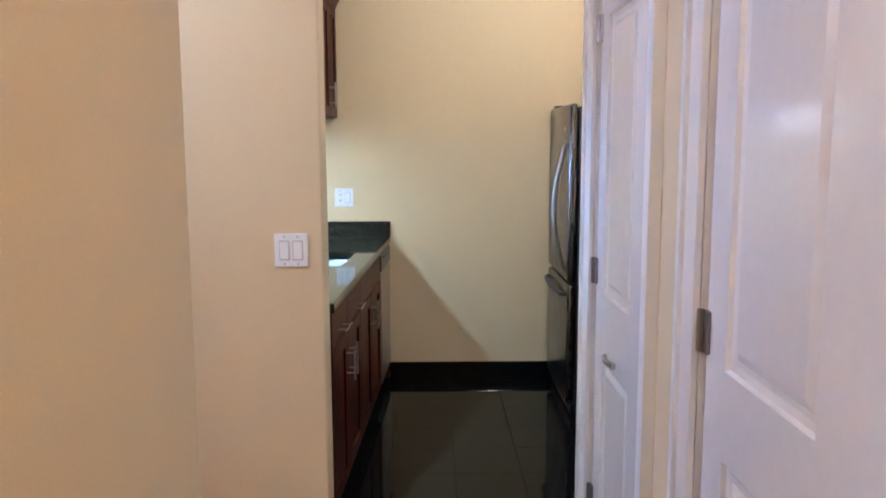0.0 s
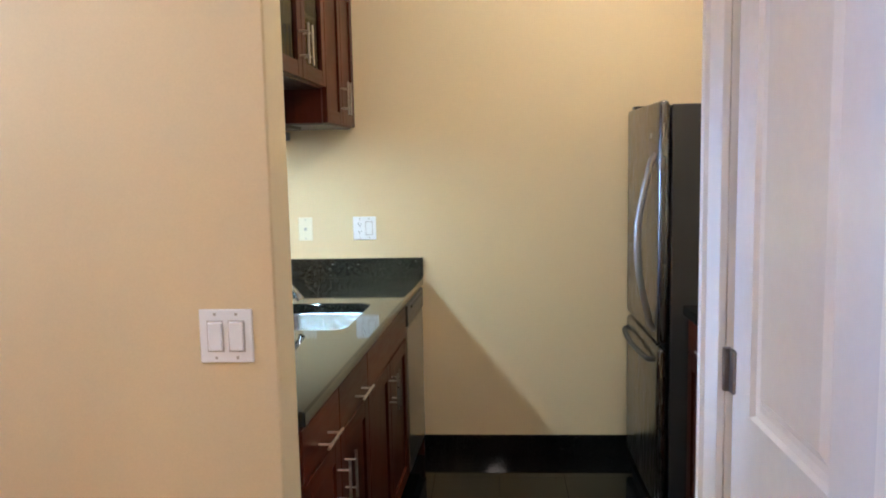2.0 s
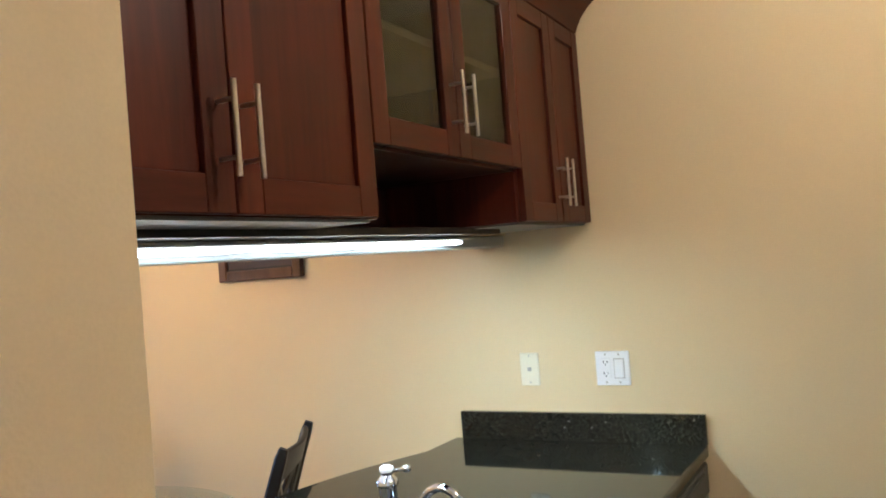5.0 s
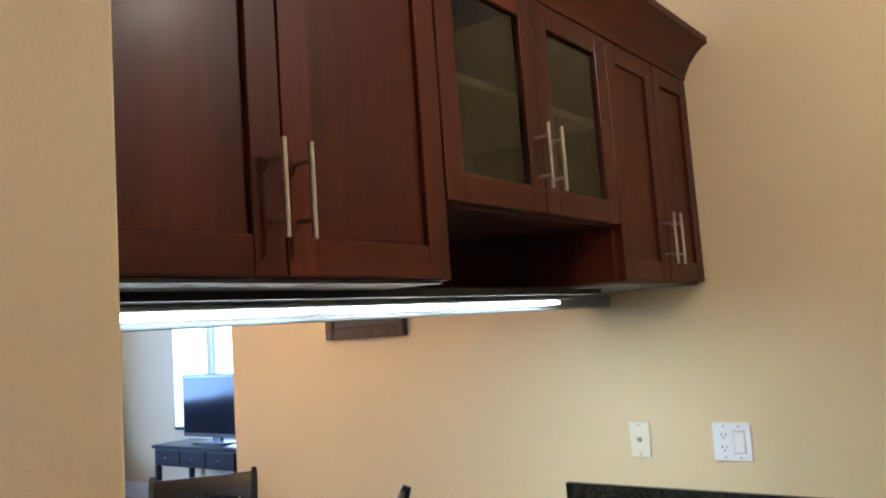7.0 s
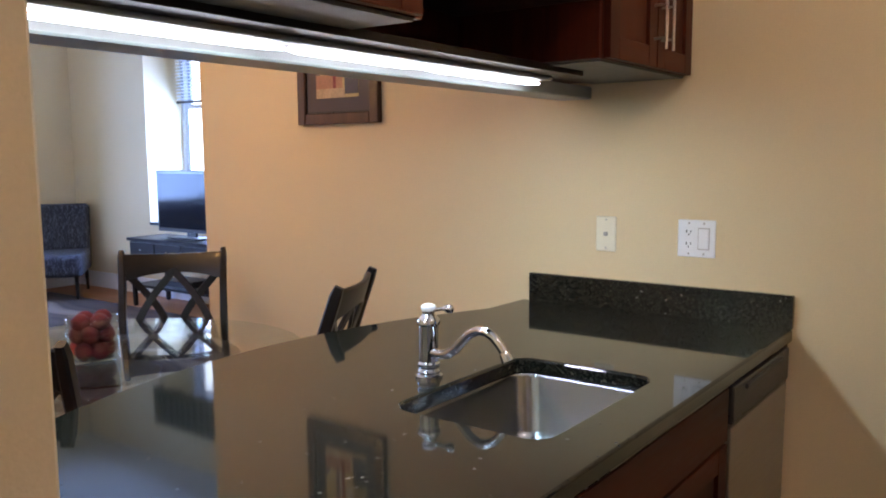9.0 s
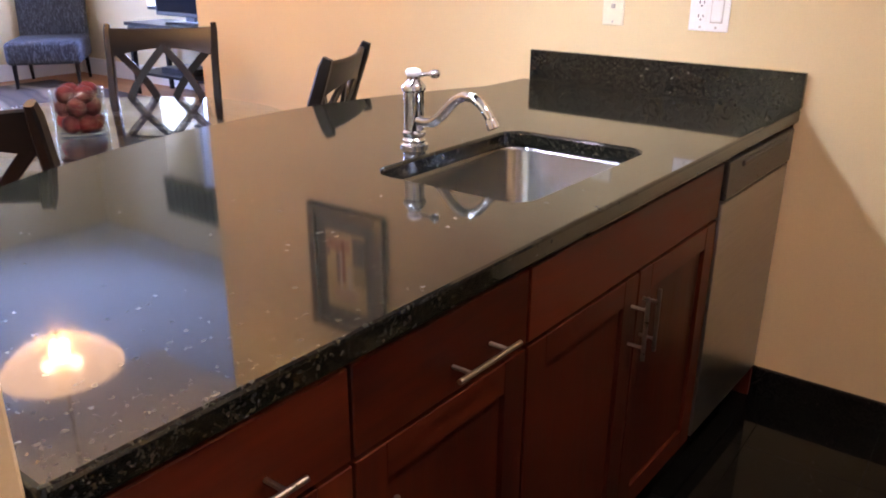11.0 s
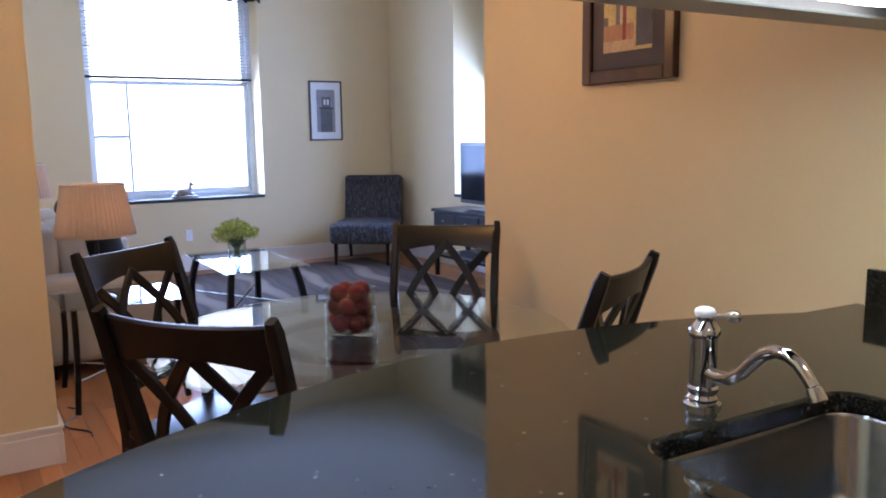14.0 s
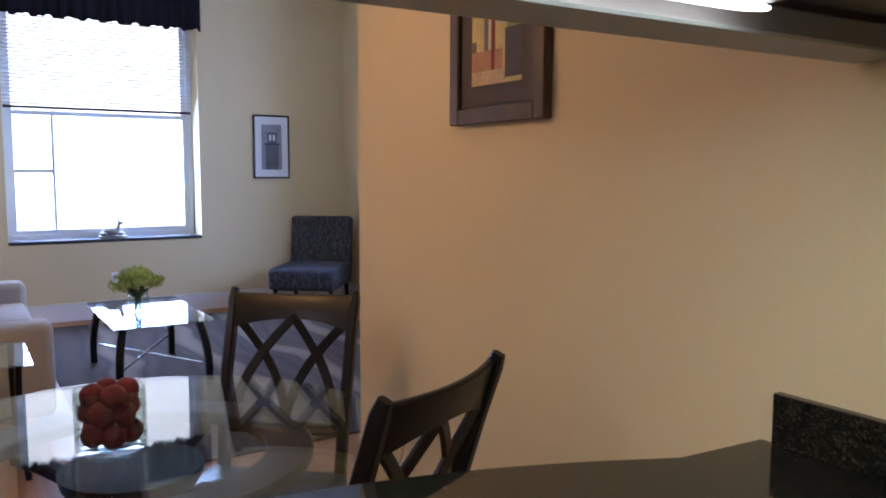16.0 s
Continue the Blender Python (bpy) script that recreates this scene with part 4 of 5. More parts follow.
for i, (x, y, z) in enumerate(balls):
    bm = bmesh.new()
    bmesh.ops.create_icosphere(bm, subdivisions=3, radius=0.0300)
    for v in bm.verts:
        v.co *= 1 + 0.05 * noise.noise(v.co * 90 + Vector((i, 0, 0)))
    bm.transform(Matrix.Translation((x, y, z)))
    solid("decor_ball", bm, ORANGEBALL if i in (3, 8) else REDBALL, "orange-red woven ball in the vase" if i in (3, 8) else "dark red woven ball in the vase", "ball", "", "balls in the glass vase", 180)

pd = thing("pendant_lamp", "lit pendant lamp with glass bowl over the dining table", "lamp", (-2.30, 4.63, 1.90))
part("bowl", lathe(bmesh.new(), [(0.0, 0.0), (0.06, 0.010), (0.12, 0.036), (0.17, 0.072), (0.205, 0.108), (0.225, 0.13), (0.225, 0.137), (0.20, 0.112), (0.166, 0.08), (0.118, 0.044), (0.06, 0.018), (0.0, 0.010)], (-2.30, 4.63, 1.90), 40), BOWL, pd, "glowing alabaster glass bowl", 60)
part("socket", lathe(bmesh.new(), [(0, 0.135), (0.02, 0.135), (0.022, 0.185), (0.007, 0.195), (0, 0.195)], (-2.30, 4.63, 1.90), 16), NICKEL, pd, "", 40)
for bx_, by_ in ((-0.055, 0.02), (0.05, 0.03), (0.0, -0.055)):
    part("bulb", lathe(bmesh.new(), [(0.0, 0.082), (0.018, 0.086), (0.027, 0.10), (0.022, 0.118), (0.012, 0.134), (0, 0.136)], (-2.30 + bx_, 4.63 + by_, 1.90), 14), BULB, pd, "glowing bulb", 60)
part("finial", lathe(bmesh.new(), [(0, -0.02), (0.008, -0.016), (0.012, -0.006), (0.006, 0.0), (0, 0.0)], (-2.30, 4.63, 1.90), 14), NICKEL, pd)
part("rod", sweep(bmesh.new(), [(-2.30, 4.63, 1.91), (-2.30, 4.63, H - 0.02)], ring(0.007, 10), up=(0, 1, 0)), NICKEL, pd)
part("canopy", lathe(bmesh.new(), [(0, 0), (0.01, 0), (0.055, 0.02), (0.06, 0.0295), (0, 0.0295)], (-2.30, 4.63, H - 0.03), 24), NICKEL, pd, "", 40)


def art(ob, axis, at, a0, a1, z0, z1, border, mats, depth=0.03, mat_w=0.06):
    """A framed picture on a wall: frame bars, mount and print. axis 'y-' hangs on a wall facing -y, 'x+' on one facing +x."""
    frame_m, mount_m = mats

    def pl(p, q, za, zb, d0, d1, bev=0.0):
        return one(p, q, at - d1, at - d0, za, zb, bev) if axis == "y-" else one(at + d0, at + d1, p, q, za, zb, bev)

    for p, q, za, zb in ((a0, a0 + border, z0, z1), (a1 - border, a1, z0, z1), (a0 + border, a1 - border, z0, z0 + border), (a0 + border, a1 - border, z1 - border, z1)):
        part("frame_bar", pl(p, q, za, zb, 0.0, depth, 0.004), frame_m, ob)
    part("mount", pl(a0 + border, a1 - border, z0 + border, z1 - border, 0.004, 0.012), mount_m, ob, "card mount")
    return pl


WALNUT = timber("dark_walnut_frame", (0.045, 0.02, 0.012), (0.11, 0.055, 0.03), 0.3, "z", 8.0, 0.4)
GREYCARD = mat("dark_grey_card", (0.085, 0.07, 0.075), 0.85, vary=0.06, grain=200)
WHITECARD = mat("white_card", (0.78, 0.78, 0.76), 0.85, vary=0.02, grain=200)
p1 = thing("framed_picture", "framed abstract print with grey mount on cream wall", "picture", (-1.76, WN, 1.545))
pl = art(p1, "y-", WN, -1.98, -1.54, 1.556, 2.15, 0.045, (WALNUT, GREYCARD))
prints = {"cream": (0.62, 0.50, 0.24), "sand": (0.56, 0.42, 0.26), "rust": (0.48, 0.26, 0.16), "brick": (0.24, 0.05, 0.05), "dusk": (0.09, 0.085, 0.10), "olive": (0.34, 0.32, 0.15), "chalk": (0.66, 0.60, 0.48), "slate": (0.17, 0.15, 0.15)}
INK = {k: mat("print_" + k, v, 0.8, vary=0.18, grain=90, stain=14, bump=0.1) for k, v in prints.items()}
part("inner_lip", pl(-1.935, -1.585, 1.601, 2.105, 0.012, 0.016), BLACKPL, p1)
part("card", pl(-1.928, -1.592, 1.608, 2.098, 0.015, 0.018), GREYCARD, p1)
part("print", pl(-1.875, -1.645, 1.662, 2.03, 0.0175, 0.0195), INK["cream"], p1, "cream and rust abstract print")
for ink, a, b, c, d in (("sand", -1.875, -1.72, 1.662, 1.70), ("rust", -1.875, -1.73, 1.70, 1.755), ("slate", -1.875, -1.853, 1.755, 1.785), ("dusk", -1.718, -1.645, 1.675, 1.805), ("olive", -1.71, -1.645, 1.805, 1.90), ("slate", -1.815, -1.795, 1.685, 1.91), ("brick", -1.782, -1.765, 1.69, 1.90), ("chalk", -1.795, -1.782, 1.76, 1.93), ("chalk", -1.755, -1.725, 1.82, 1.93), ("sand", -1.83, -1.70, 1.93, 1.99)):
    part("print_shape", pl(a, b, c, d, 0.0194, 0.0200 + 0.0003 * rng.random()), INK[ink], p1)

# ---- living room ----
DARKSILL = mat("dark_slate_sill", (0.03, 0.032, 0.036), 0.3, vary=0.1, grain=40)
ALU = mat("white_window_frame", (0.72, 0.75, 0.78), 0.35, vary=0.02)
BLIND = sheer("white_blind_slat", (0.85, 0.87, 0.88), 0.5, 0.5)
NAVY = mat("dark_navy_valance", (0.012, 0.014, 0.022), 0.85, vary=0.4, grain=70, bump=0.5, stretch=(1, 1, 0.3))


def window(name, label, flip):
    """A tall sash window deep in its opening, with a half-raised blind and a gathered valance. flip: the one in the end wall."""
    w = thing(name, label, "window", (-8.25, 5.7, wz0) if not flip else (-5.9, 8.35, wz0), kind="structure")
    a0, a1 = (wy0, wy1) if not flip else (nx0, nx1)

    def bx(d0, d1, p, q, za, zb, bev=0.0):
        if flip:
            return one(p, q, WL + (d0 + 0.18 if d0 > 0.1 else d0), WL + (d1 + 0.18 if d1 > 0.1 else d1), za, zb, bev)
        return one(WW - d1, WW - d0, p, q, za, zb, bev)

    zm = 1.95
    fr_ = part("window_frame", bx(0.26, 0.36, a0 + 0.001, a0 + 0.05, wz0 + 0.03, wz1 - 0.001), ALU, w, "white window frame")
    part("jamb", bx(0.26, 0.36, a1 - 0.05, a1 - 0.001, wz0 + 0.03, wz1 - 0.001), ALU, fr_)
    part("head", bx(0.26, 0.36, a0 + 0.05, a1 - 0.05, wz1 - 0.05, wz1 - 0.001), ALU, fr_)
    part("foot", bx(0.26, 0.36, a0 + 0.05, a1 - 0.05, wz0 + 0.03, wz0 + 0.07), ALU, fr_)
    for za, zb, d in ((wz0 + 0.071, zm + 0.02, 0.28), (zm - 0.02, wz1 - 0.051, 0.315)):
        sash = part("sash", bx(d, d + 0.03, a0 + 0.051, a0 + 0.095, za, zb), ALU, w)
        part("stile", bx(d, d + 0.03, a1 - 0.095, a1 - 0.051, za, zb), ALU, sash)
        part("rail", bx(d, d + 0.03, a0 + 0.095, a1 - 0.095, za, za + 0.045), ALU, sash)
        part("rail", bx(d, d + 0.03, a0 + 0.095, a1 - 0.095, zb - 0.04, zb), ALU, sash)
        p = part("pane", bx(d + 0.012, d + 0.016, a0 + 0.095, a1 - 0.095, za + 0.045, zb - 0.04), PANE, sash)
        p.visible_shadow = False
    if not flip:
        part("glazing_bar", bx(0.296, 0.304, a0 + 0.416, a0 + 0.440, wz0 + 0.116, zm - 0.02), ALU, w, "slim glazing bar")
        part("glazing_bar", bx(0.294, 0.306, a0 + 0.095, a0 + 0.4155, 1.392, 1.424), ALU, w, "slim glazing bar")
    part("window_sill", bx(-0.015, 0.26, a0 - (0.0 if flip else -0.001), a1 - 0.001, wz0 + 0.0005, wz0 + 0.030, 0.004), DARKSILL, w, "dark slate window sill")
    bl = thing("window_blind", "half-raised white slatted blind in the window", "blind", (WW - 0.2, 5.7, 2.0) if not flip else (-5.9, WL + 0.2, 2.0))
    part("bottom_rail", bx(0.185, 0.215, a0 + 0.02, a1 - 0.03, 1.985, 2.01, 0.003), DARKSILL, bl, "dark bottom rail")
    part("head_rail", bx(0.175, 0.225, a0 + 0.01, a1 - 0.01, 3.0, 3.045), ALU, bl)
    z = 2.03
    sl = bx(0.184, 0.214, a0 + 0.02, a1 - 0.03, 0, 0.002)
    c = WW - 0.2 if not flip else WL + 0.38
    rot = Matrix.Translation((c, 0, 0) if not flip else (0, c, 0)) @ Matrix.Rotation(radians(28), 4, "Y" if not flip else "X") @ Matrix.Translation((-c, 0, 0) if not flip else (0, -c, 0))
    sl.transform(rot)
    first = part("slat", sl, BLIND, bl)
    base = first.matrix_basis.copy()
    first.matrix_basis = Matrix.Translation((0, 0, z)) @ base
    while z < 2.97:
        z += 0.033
        o = new("slat", first.data)
        o.parent = bl
        o.matrix_basis = Matrix.Translation((0, 0, z)) @ base
    va = thing("window_valance", "dark navy gathered cloth valance over the window", "curtain", (WW, 5.7, 2.8) if not flip else (-5.9, WL, 2.8))
    bm = bmesh.new()
    rows = []
    cols = 120
    for zi, zz in enumerate((3.20, 3.10, 2.98, 2.86, 2.79)):
        row = []
        for i in range(cols + 1):
            k = i / cols
            p = a0 - 0.03 + (a1 - a0 + 0.06) * k
            d = -0.05 - 0.016 * math.sin(k * 2 * math.pi * 17 + 0.6 * math.sin(k * 23)) * (0.4 + 0.2 * zi)
            zz2 = zz + (0.012 * math.sin(k * 60) + 0.008 * math.sin(k * 137) if zi == 4 else 0)
            row.append(bm.verts.new((WW - d, p, zz2) if not flip else (p, WL + d, zz2)))
        rows.append(row)
    for r1, r2 in zip(rows, rows[1:]):
        for i in range(cols):
            bm.faces.new((r1[i], r1[i + 1], r2[i + 1], r2[i]))
    bmesh.ops.solidify(bm, geom=bm.faces[:], thickness=0.006)
    part("cloth", bm, NAVY, va, "", 60)
    return w


window("window_1", "tall white sash window with dark sill and blown-out daylight", False)
window("window_2", "white sash window behind the television", True)
outside = glow("bright_overcast_distance", (0.86, 0.94, 1.0), 5.0)
shell("backdrop", boxes((-30.05, -30, -12, 40, -8, 26), (-30, 12, 40, 40.05, -8, 26)), outside, "bright overcast distance outside the windows", "backdrop")
# facade and trim emit: outdoor daylight on them is put into the material
OPP = mat("daylit_glow_facade", (0.62, 0.62, 0.62), 0.8, vary=0.06, grain=9, emit=((0.88, 0.94, 1.0), 4.2))
OPPW = mat("daylit_glow_trim", (0.5, 0.55, 0.58), 0.6, emit=((0.70, 0.86, 1.0), 1.6))
bd = thing("far_building", "building across the street, its daylight put in as glow", "building", (-20, 5, -6))
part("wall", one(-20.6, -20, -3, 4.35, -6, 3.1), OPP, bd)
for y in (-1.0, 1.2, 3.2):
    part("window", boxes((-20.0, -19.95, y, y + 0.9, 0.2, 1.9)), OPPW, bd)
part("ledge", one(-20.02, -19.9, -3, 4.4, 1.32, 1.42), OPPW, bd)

# picture on the window wall
p2 = thing("framed_picture", "black-framed grey tower print with white mount", "picture", (WW, 7.31, 1.335))
pl = art(p2, "x+", WW, 7.112, 7.508, 1.337, 2.0, 0.018, (BLACKPL, WHITECARD), 0.022)
GREYS = [mat("print_grey", (v, v * 1.02, v * 1.08), 0.8, vary=0.2, grain=60, stain=9) for v in (0.30, 0.14, 0.05)]
part("print", pl(7.20, 7.42, 1.43, 1.90, 0.0118, 0.014), GREYS[0], p2, "grey photograph of a tower")
part("print_shape", pl(7.245, 7.385, 1.43, 1.70, 0.0138, 0.0146), GREYS[1], p2)
part("print_shape", pl(7.262, 7.368, 1.70, 1.82, 0.0138, 0.0146), GREYS[1], p2)
for a in (7.285, 7.325):
    part("print_shape", pl(a, a + 0.022, 1.735, 1.795, 0.0144, 0.0152), WHITECARD, p2)
part("print_shape", pl(7.23, 7.40, 1.69, 1.705, 0.0138, 0.0150), GREYS[2], p2)

# ram figure on the sill
RAM = mat("grey_bronze_figure", (0.36, 0.31, 0.26), 0.4, 0.4, vary=0.2, grain=60, bump=0.2)
bm = box(bmesh.new(), -8.21, -8.11, 5.60, 5.86, 0.7655, 0.785, 0.003)


def blob(bm, c, r, n=2):
    made = bmesh.ops.create_icosphere(bm, subdivisions=n, radius=1.0)
    bmesh.ops.transform(bm, matrix=Matrix.Translation(c) @ Matrix.Diagonal((*r, 1)), verts=made["verts"])


blob(bm, (-8.16, 5.715, 0.825), (0.035, 0.085, 0.042))
blob(bm, (-8.16, 5.655, 0.805), (0.042, 0.045, 0.024))
blob(bm, (-8.16, 5.795, 0.805), (0.03, 0.05, 0.016))
sweep(bm, [(-8.16, 5.765, 0.835), (-8.16, 5.785, 0.865), (-8.16, 5.79, 0.895)], ring(0.022, 8), up=(1, 0, 0), scale=[1.3, 1.0, 0.8])
blob(bm, (-8.16, 5.805, 0.905), (0.018, 0.032, 0.018))
for s in (-1, 1):
    sweep(bm, [(-8.16 + s * 0.012, 5.79 + 0.045 * (math.cos(a) - 1) * 0.9, 0.918 + 0.04 * math.sin(a)) for a in [i * 0.36 for i in range(9)]], ring(0.008, 6), up=(1, 0, 0), scale=[1.2 - 0.1 * i for i in range(9)])
solid("ram_figurine", bm, RAM, "small bronze figure of a lying ram on the sill", "figurine", smooth=50)

# slipper chair
STRIPE, sn, sl_, sb = nodes_of("grey_zigzag_upholstery")
co = sn.new("ShaderNodeTexCoord")
mp = sn.new("ShaderNodeMapping")
mp.inputs["Scale"].default_value = (1, 1, 0.22)
wv = sn.new("ShaderNodeTexNoise")
wv.inputs["Scale"].default_value, wv.inputs["Detail"].default_value, wv.inputs["Distortion"].default_value = 75, 3, 1.5
rp = sn.new("ShaderNodeValToRGB")
rp.color_ramp.elements[0].position, rp.color_ramp.elements[1].position = 0.50, 0.60
rp.color_ramp.elements[0].color, rp.color_ramp.elements[1].color = (0.022, 0.021, 0.025, 1), (0.105, 0.105, 0.12, 1)
sl_.new(co.outputs["Object"], mp.inputs[0])
sl_.new(mp.outputs[0], wv.inputs["Vector"])
sl_.new(wv.outputs[0], rp.inputs[0])
sl_.new(rp.outputs[0], sb.inputs["Base Color"])
sb.inputs["Roughness"].default_value = 0.9
ac = thing("slipper_chair", "armless slipper chair in dark grey patterned cloth", "chair", (0, 0, 0))
part("seat", one(-0.34, 0.34, -0.43, 0.34, 0.24, 0.46, 0.045, 4), STRIPE, ac, "", 60)
bk = one(-0.33, 0.33, -0.07, 0.07, 0.0, 0.58, 0.04, 4)
bk.transform(Matrix.Translation((0, 0.335, 0.36)) @ Matrix.Rotation(radians(-9), 4, "X"))
part("backrest", bk, STRIPE, ac, "", 60)
for x in (-0.28, 0.28):
    part("leg", sweep(bmesh.new(), [(x, -0.38, 0), (x, -0.37, 0.25)], rect(0.04, 0.04, 0.004), up=(0, 1, 0), scale=[0.65, 1]), ESPRESSO, ac)
    part("leg", sweep(bmesh.new(), [(x, 0.37, 0), (x, 0.30, 0.25)], rect(0.04, 0.04, 0.004), up=(0, 1, 0), scale=[0.65, 1]), ESPRESSO, ac)
ac.matrix_basis = pose(-7.52, 7.54, 0, 0, 0, 52)

# television and its stand
tv = thing("tv_stand", "black television stand with three drawers and open shelf", "tv stand", (-5.75, 7.88, 0))
sx0, sx1, sy0, sy1, sz = -6.37, -5.12, 7.66, 8.11, 0.665
part("top", one(sx0, sx1, sy0, sy1, sz - 0.03, sz, 0.005), ESPRESSO, tv)
part("case", one(sx0 + 0.03, sx1 - 0.03, sy0 + 0.022, sy1 - 0.01, sz - 0.19, sz - 0.0305), ESPRESSO, tv)
for i in range(3):
    a = sx0 + 0.045 + i * 0.39
    d = part("drawer", one(a, a + 0.38, sy0 + 0.004, sy0 + 0.0215, sz - 0.18, sz - 0.04, 0.003), ESPRESSO, tv)
    part("knob", lathe(bmesh.new(), [(0, -0.004), (0.014, 0), (0.014, 0.010), (0, 0.014)], (a + 0.19, sy0 - 0.008, sz - 0.11), 14), CHROME, d, "silver knob", 50)
for x in (sx0 + 0.045, sx1 - 0.045):
    for y in (sy0 + 0.04, sy1 - 0.04):
        part("leg", sweep(bmesh.new(), [(x, y, 0), (x, y, sz - 0.19)], rect(0.05, 0.05, 0.005), up=(0, 1, 0), scale=[0.7, 1]), ESPRESSO, tv)
part("shelf", one(sx0 + 0.03, sx1 - 0.03, sy0 + 0.03, sy1 - 0.03, 0.19, 0.215), ESPRESSO, tv)
box_ = thing("media_box", "black media player on the stand's lower shelf", "player", (-5.75, 7.88, 0.2155))
part("case", one(-6.0, -5.57, 7.75, 8.02, 0.2155, 0.275, 0.004), BLACKPL, box_)
SCREEN = mat("black_tv_screen", (0.006, 0.008, 0.014), 0.09, vary=0.02, bump=0.0)
SCREEN.node_tree.nodes["Principled BSDF"].inputs["IOR"].default_value = 1.2
t_ = thing("television", "flat black television on the stand before the window", "television", (-5.68, 7.86, sz + 0.001))
part("housing", one(-6.14, -5.22, 7.86, 7.93, 0.725, 1.305, 0.008, 2), BLACKPL, t_)
part("screen", one(-6.11, -5.25, 7.856, 7.862, 0.76, 1.275), SCREEN, t_, "glossy black screen")
part("neck", one(-5.74, -5.62, 7.89, 7.92, sz + 0.015, 0.73), BLACKPL, t_)
part("foot", one(-5.90, -5.46, 7.78, 8.0, sz + 0.001, sz + 0.018, 0.006), BLACKPL, t_)

# rug
RUG, rn, rl, rb = nodes_of("grey_brown_swirl_rug")
co = rn.new("ShaderNodeTexCoord")
wv = rn.new("ShaderNodeTexWave")
wv.wave_type = "RINGS"
wv.inputs["Scale"].default_value, wv.inputs["Distortion"].default_value, wv.inputs["Detail Scale"].default_value = 0.55, 7.0, 0.8
ns = rn.new("ShaderNodeTexNoise")
ns.inputs["Scale"].default_value = 160
rp = rn.new("ShaderNodeValToRGB")
for pos, c in ((0.25, (0.045, 0.024, 0.015)), (0.50, (0.085, 0.050, 0.031)), (0.74, (0.052, 0.029, 0.018)), (0.90, (0.20, 0.14, 0.095))):
    e = rp.color_ramp.elements.new(pos)
    e.color = (*c, 1)
rp.color_ramp.elements[0].color, rp.color_ramp.elements[-1].color = (0.078, 0.046, 0.029, 1), (0.24, 0.175, 0.125, 1)
mul = rn.new("ShaderNodeMix")
mul.data_type, mul.blend_type = "RGBA", "MULTIPLY"
mul.inputs["Factor"].default_value = 0.6
rl.new(co.outputs["Object"], wv.inputs["Vector"])
rl.new(co.outputs["Object"], ns.inputs["Vector"])
rl.new(wv.outputs["Fac"], rp.inputs[0])
rl.new(rp.outputs[0], mul.inputs["A"])
rl.new(ns.outputs[0], mul.inputs["B"])
rl.new(mul.outputs["Result"], rb.inputs["Base Color"])
rb.inputs["Roughness"].default_value = 0.95
bp = rn.new("ShaderNodeBump")
bp.inputs["Strength"].default_value = 0.5
rl.new(ns.outputs[0], bp.inputs["Height"])
rl.new(bp.outputs[0], rb.inputs["Normal"])
solid("rug", one(-7.72, -3.75, 4.95, 7.62, 0.001, 0.014, 0.004), RUG, "large grey and brown rug with curving bands", "rug")

# coffee table with glass top and bowed legs
ctb = thing("coffee_table", "glass coffee table on dark bowed legs with crossed steel stretchers", "table", (-5.63, 5.52, 0.014))
cx0, cx1, cy0, cy1, cz = -6.20, -5.06, 5.20, 5.83, 0.445
part("tabletop", one(cx0, cx1, cy0, cy1, cz, cz + 0.010, 0.003, 2), TABLEGLASS, ctb, "clear glass top")
feet = []
for sx in (0, 1):
    for sy in (0, 1):
        x, y = (cx0 + 0.10, cx1 - 0.10)[sx], (cy0 + 0.07, cy1 - 0.07)[sy]
        ox, oy = (-1, 1)[sx], (-1, 1)[sy]
        part("leg", sweep(bmesh.new(), ease((x + 0.045 * ox, y + 0.03 * oy, 0.015), (x - 0.03 * ox, y - 0.01 * oy, cz - 0.001), 10, (0.032 * ox, 0.018 * oy, 0)), rect(0.055, 0.045, 0.008), up=(0, 1, 0)), ESPRESSO, ctb, "", 40)
        feet.append((x, y))
for a, b, dz in ((0, 3, 0.0), (1, 2, 0.014)):
    part("stretcher", sweep(bmesh.new(), [(*feet[a], 0.155 + dz), (*feet[b], 0.155 + dz)], ring(0.0075, 8)), CHROME, ctb, "crossed steel stretcher", 40)

LEAF = mat("hydrangea_green", (0.50, 0.55, 0.11), 0.7, vary=0.35, grain=30, bump=0.1)
STEM = mat("green_stem", (0.045, 0.09, 0.015), 0.6, vary=0.2)
fl = thing("flower_vase", "glass vase with green hydrangea heads on the coffee table", "vase", (-5.58, 5.45, cz + 0.0105))
fx0, fy0, fz0 = -5.58, 5.45, cz + 0.0105
glass_cylinder(fl, fx0, fy0, fz0, 0.068, 0.165)
rng = random.Random(11)
for i in range(7):
    a = i * 0.9
    part("stem", sweep(bmesh.new(), [(fx0 + 0.025 * math.cos(a + 2), fy0 + 0.025 * math.sin(a + 2), fz0 + 0.015), (fx0 + 0.03 * math.cos(a), fy0 + 0.03 * math.sin(a), fz0 + 0.14), (fx0 + 0.075 * math.cos(a), fy0 + 0.075 * math.sin(a), fz0 + 0.22)], ring(0.004, 6), up=(1, 0, 0)), STEM, fl)
heads = [(k * 0.79 + rng.uniform(-0.2, 0.2), rng.uniform(0.105, 0.135), rng.uniform(0.195, 0.225)) for k in range(8)] + [(k * 1.26 + 0.4, rng.uniform(0.05, 0.075), rng.uniform(0.245, 0.275)) for k in range(5)]
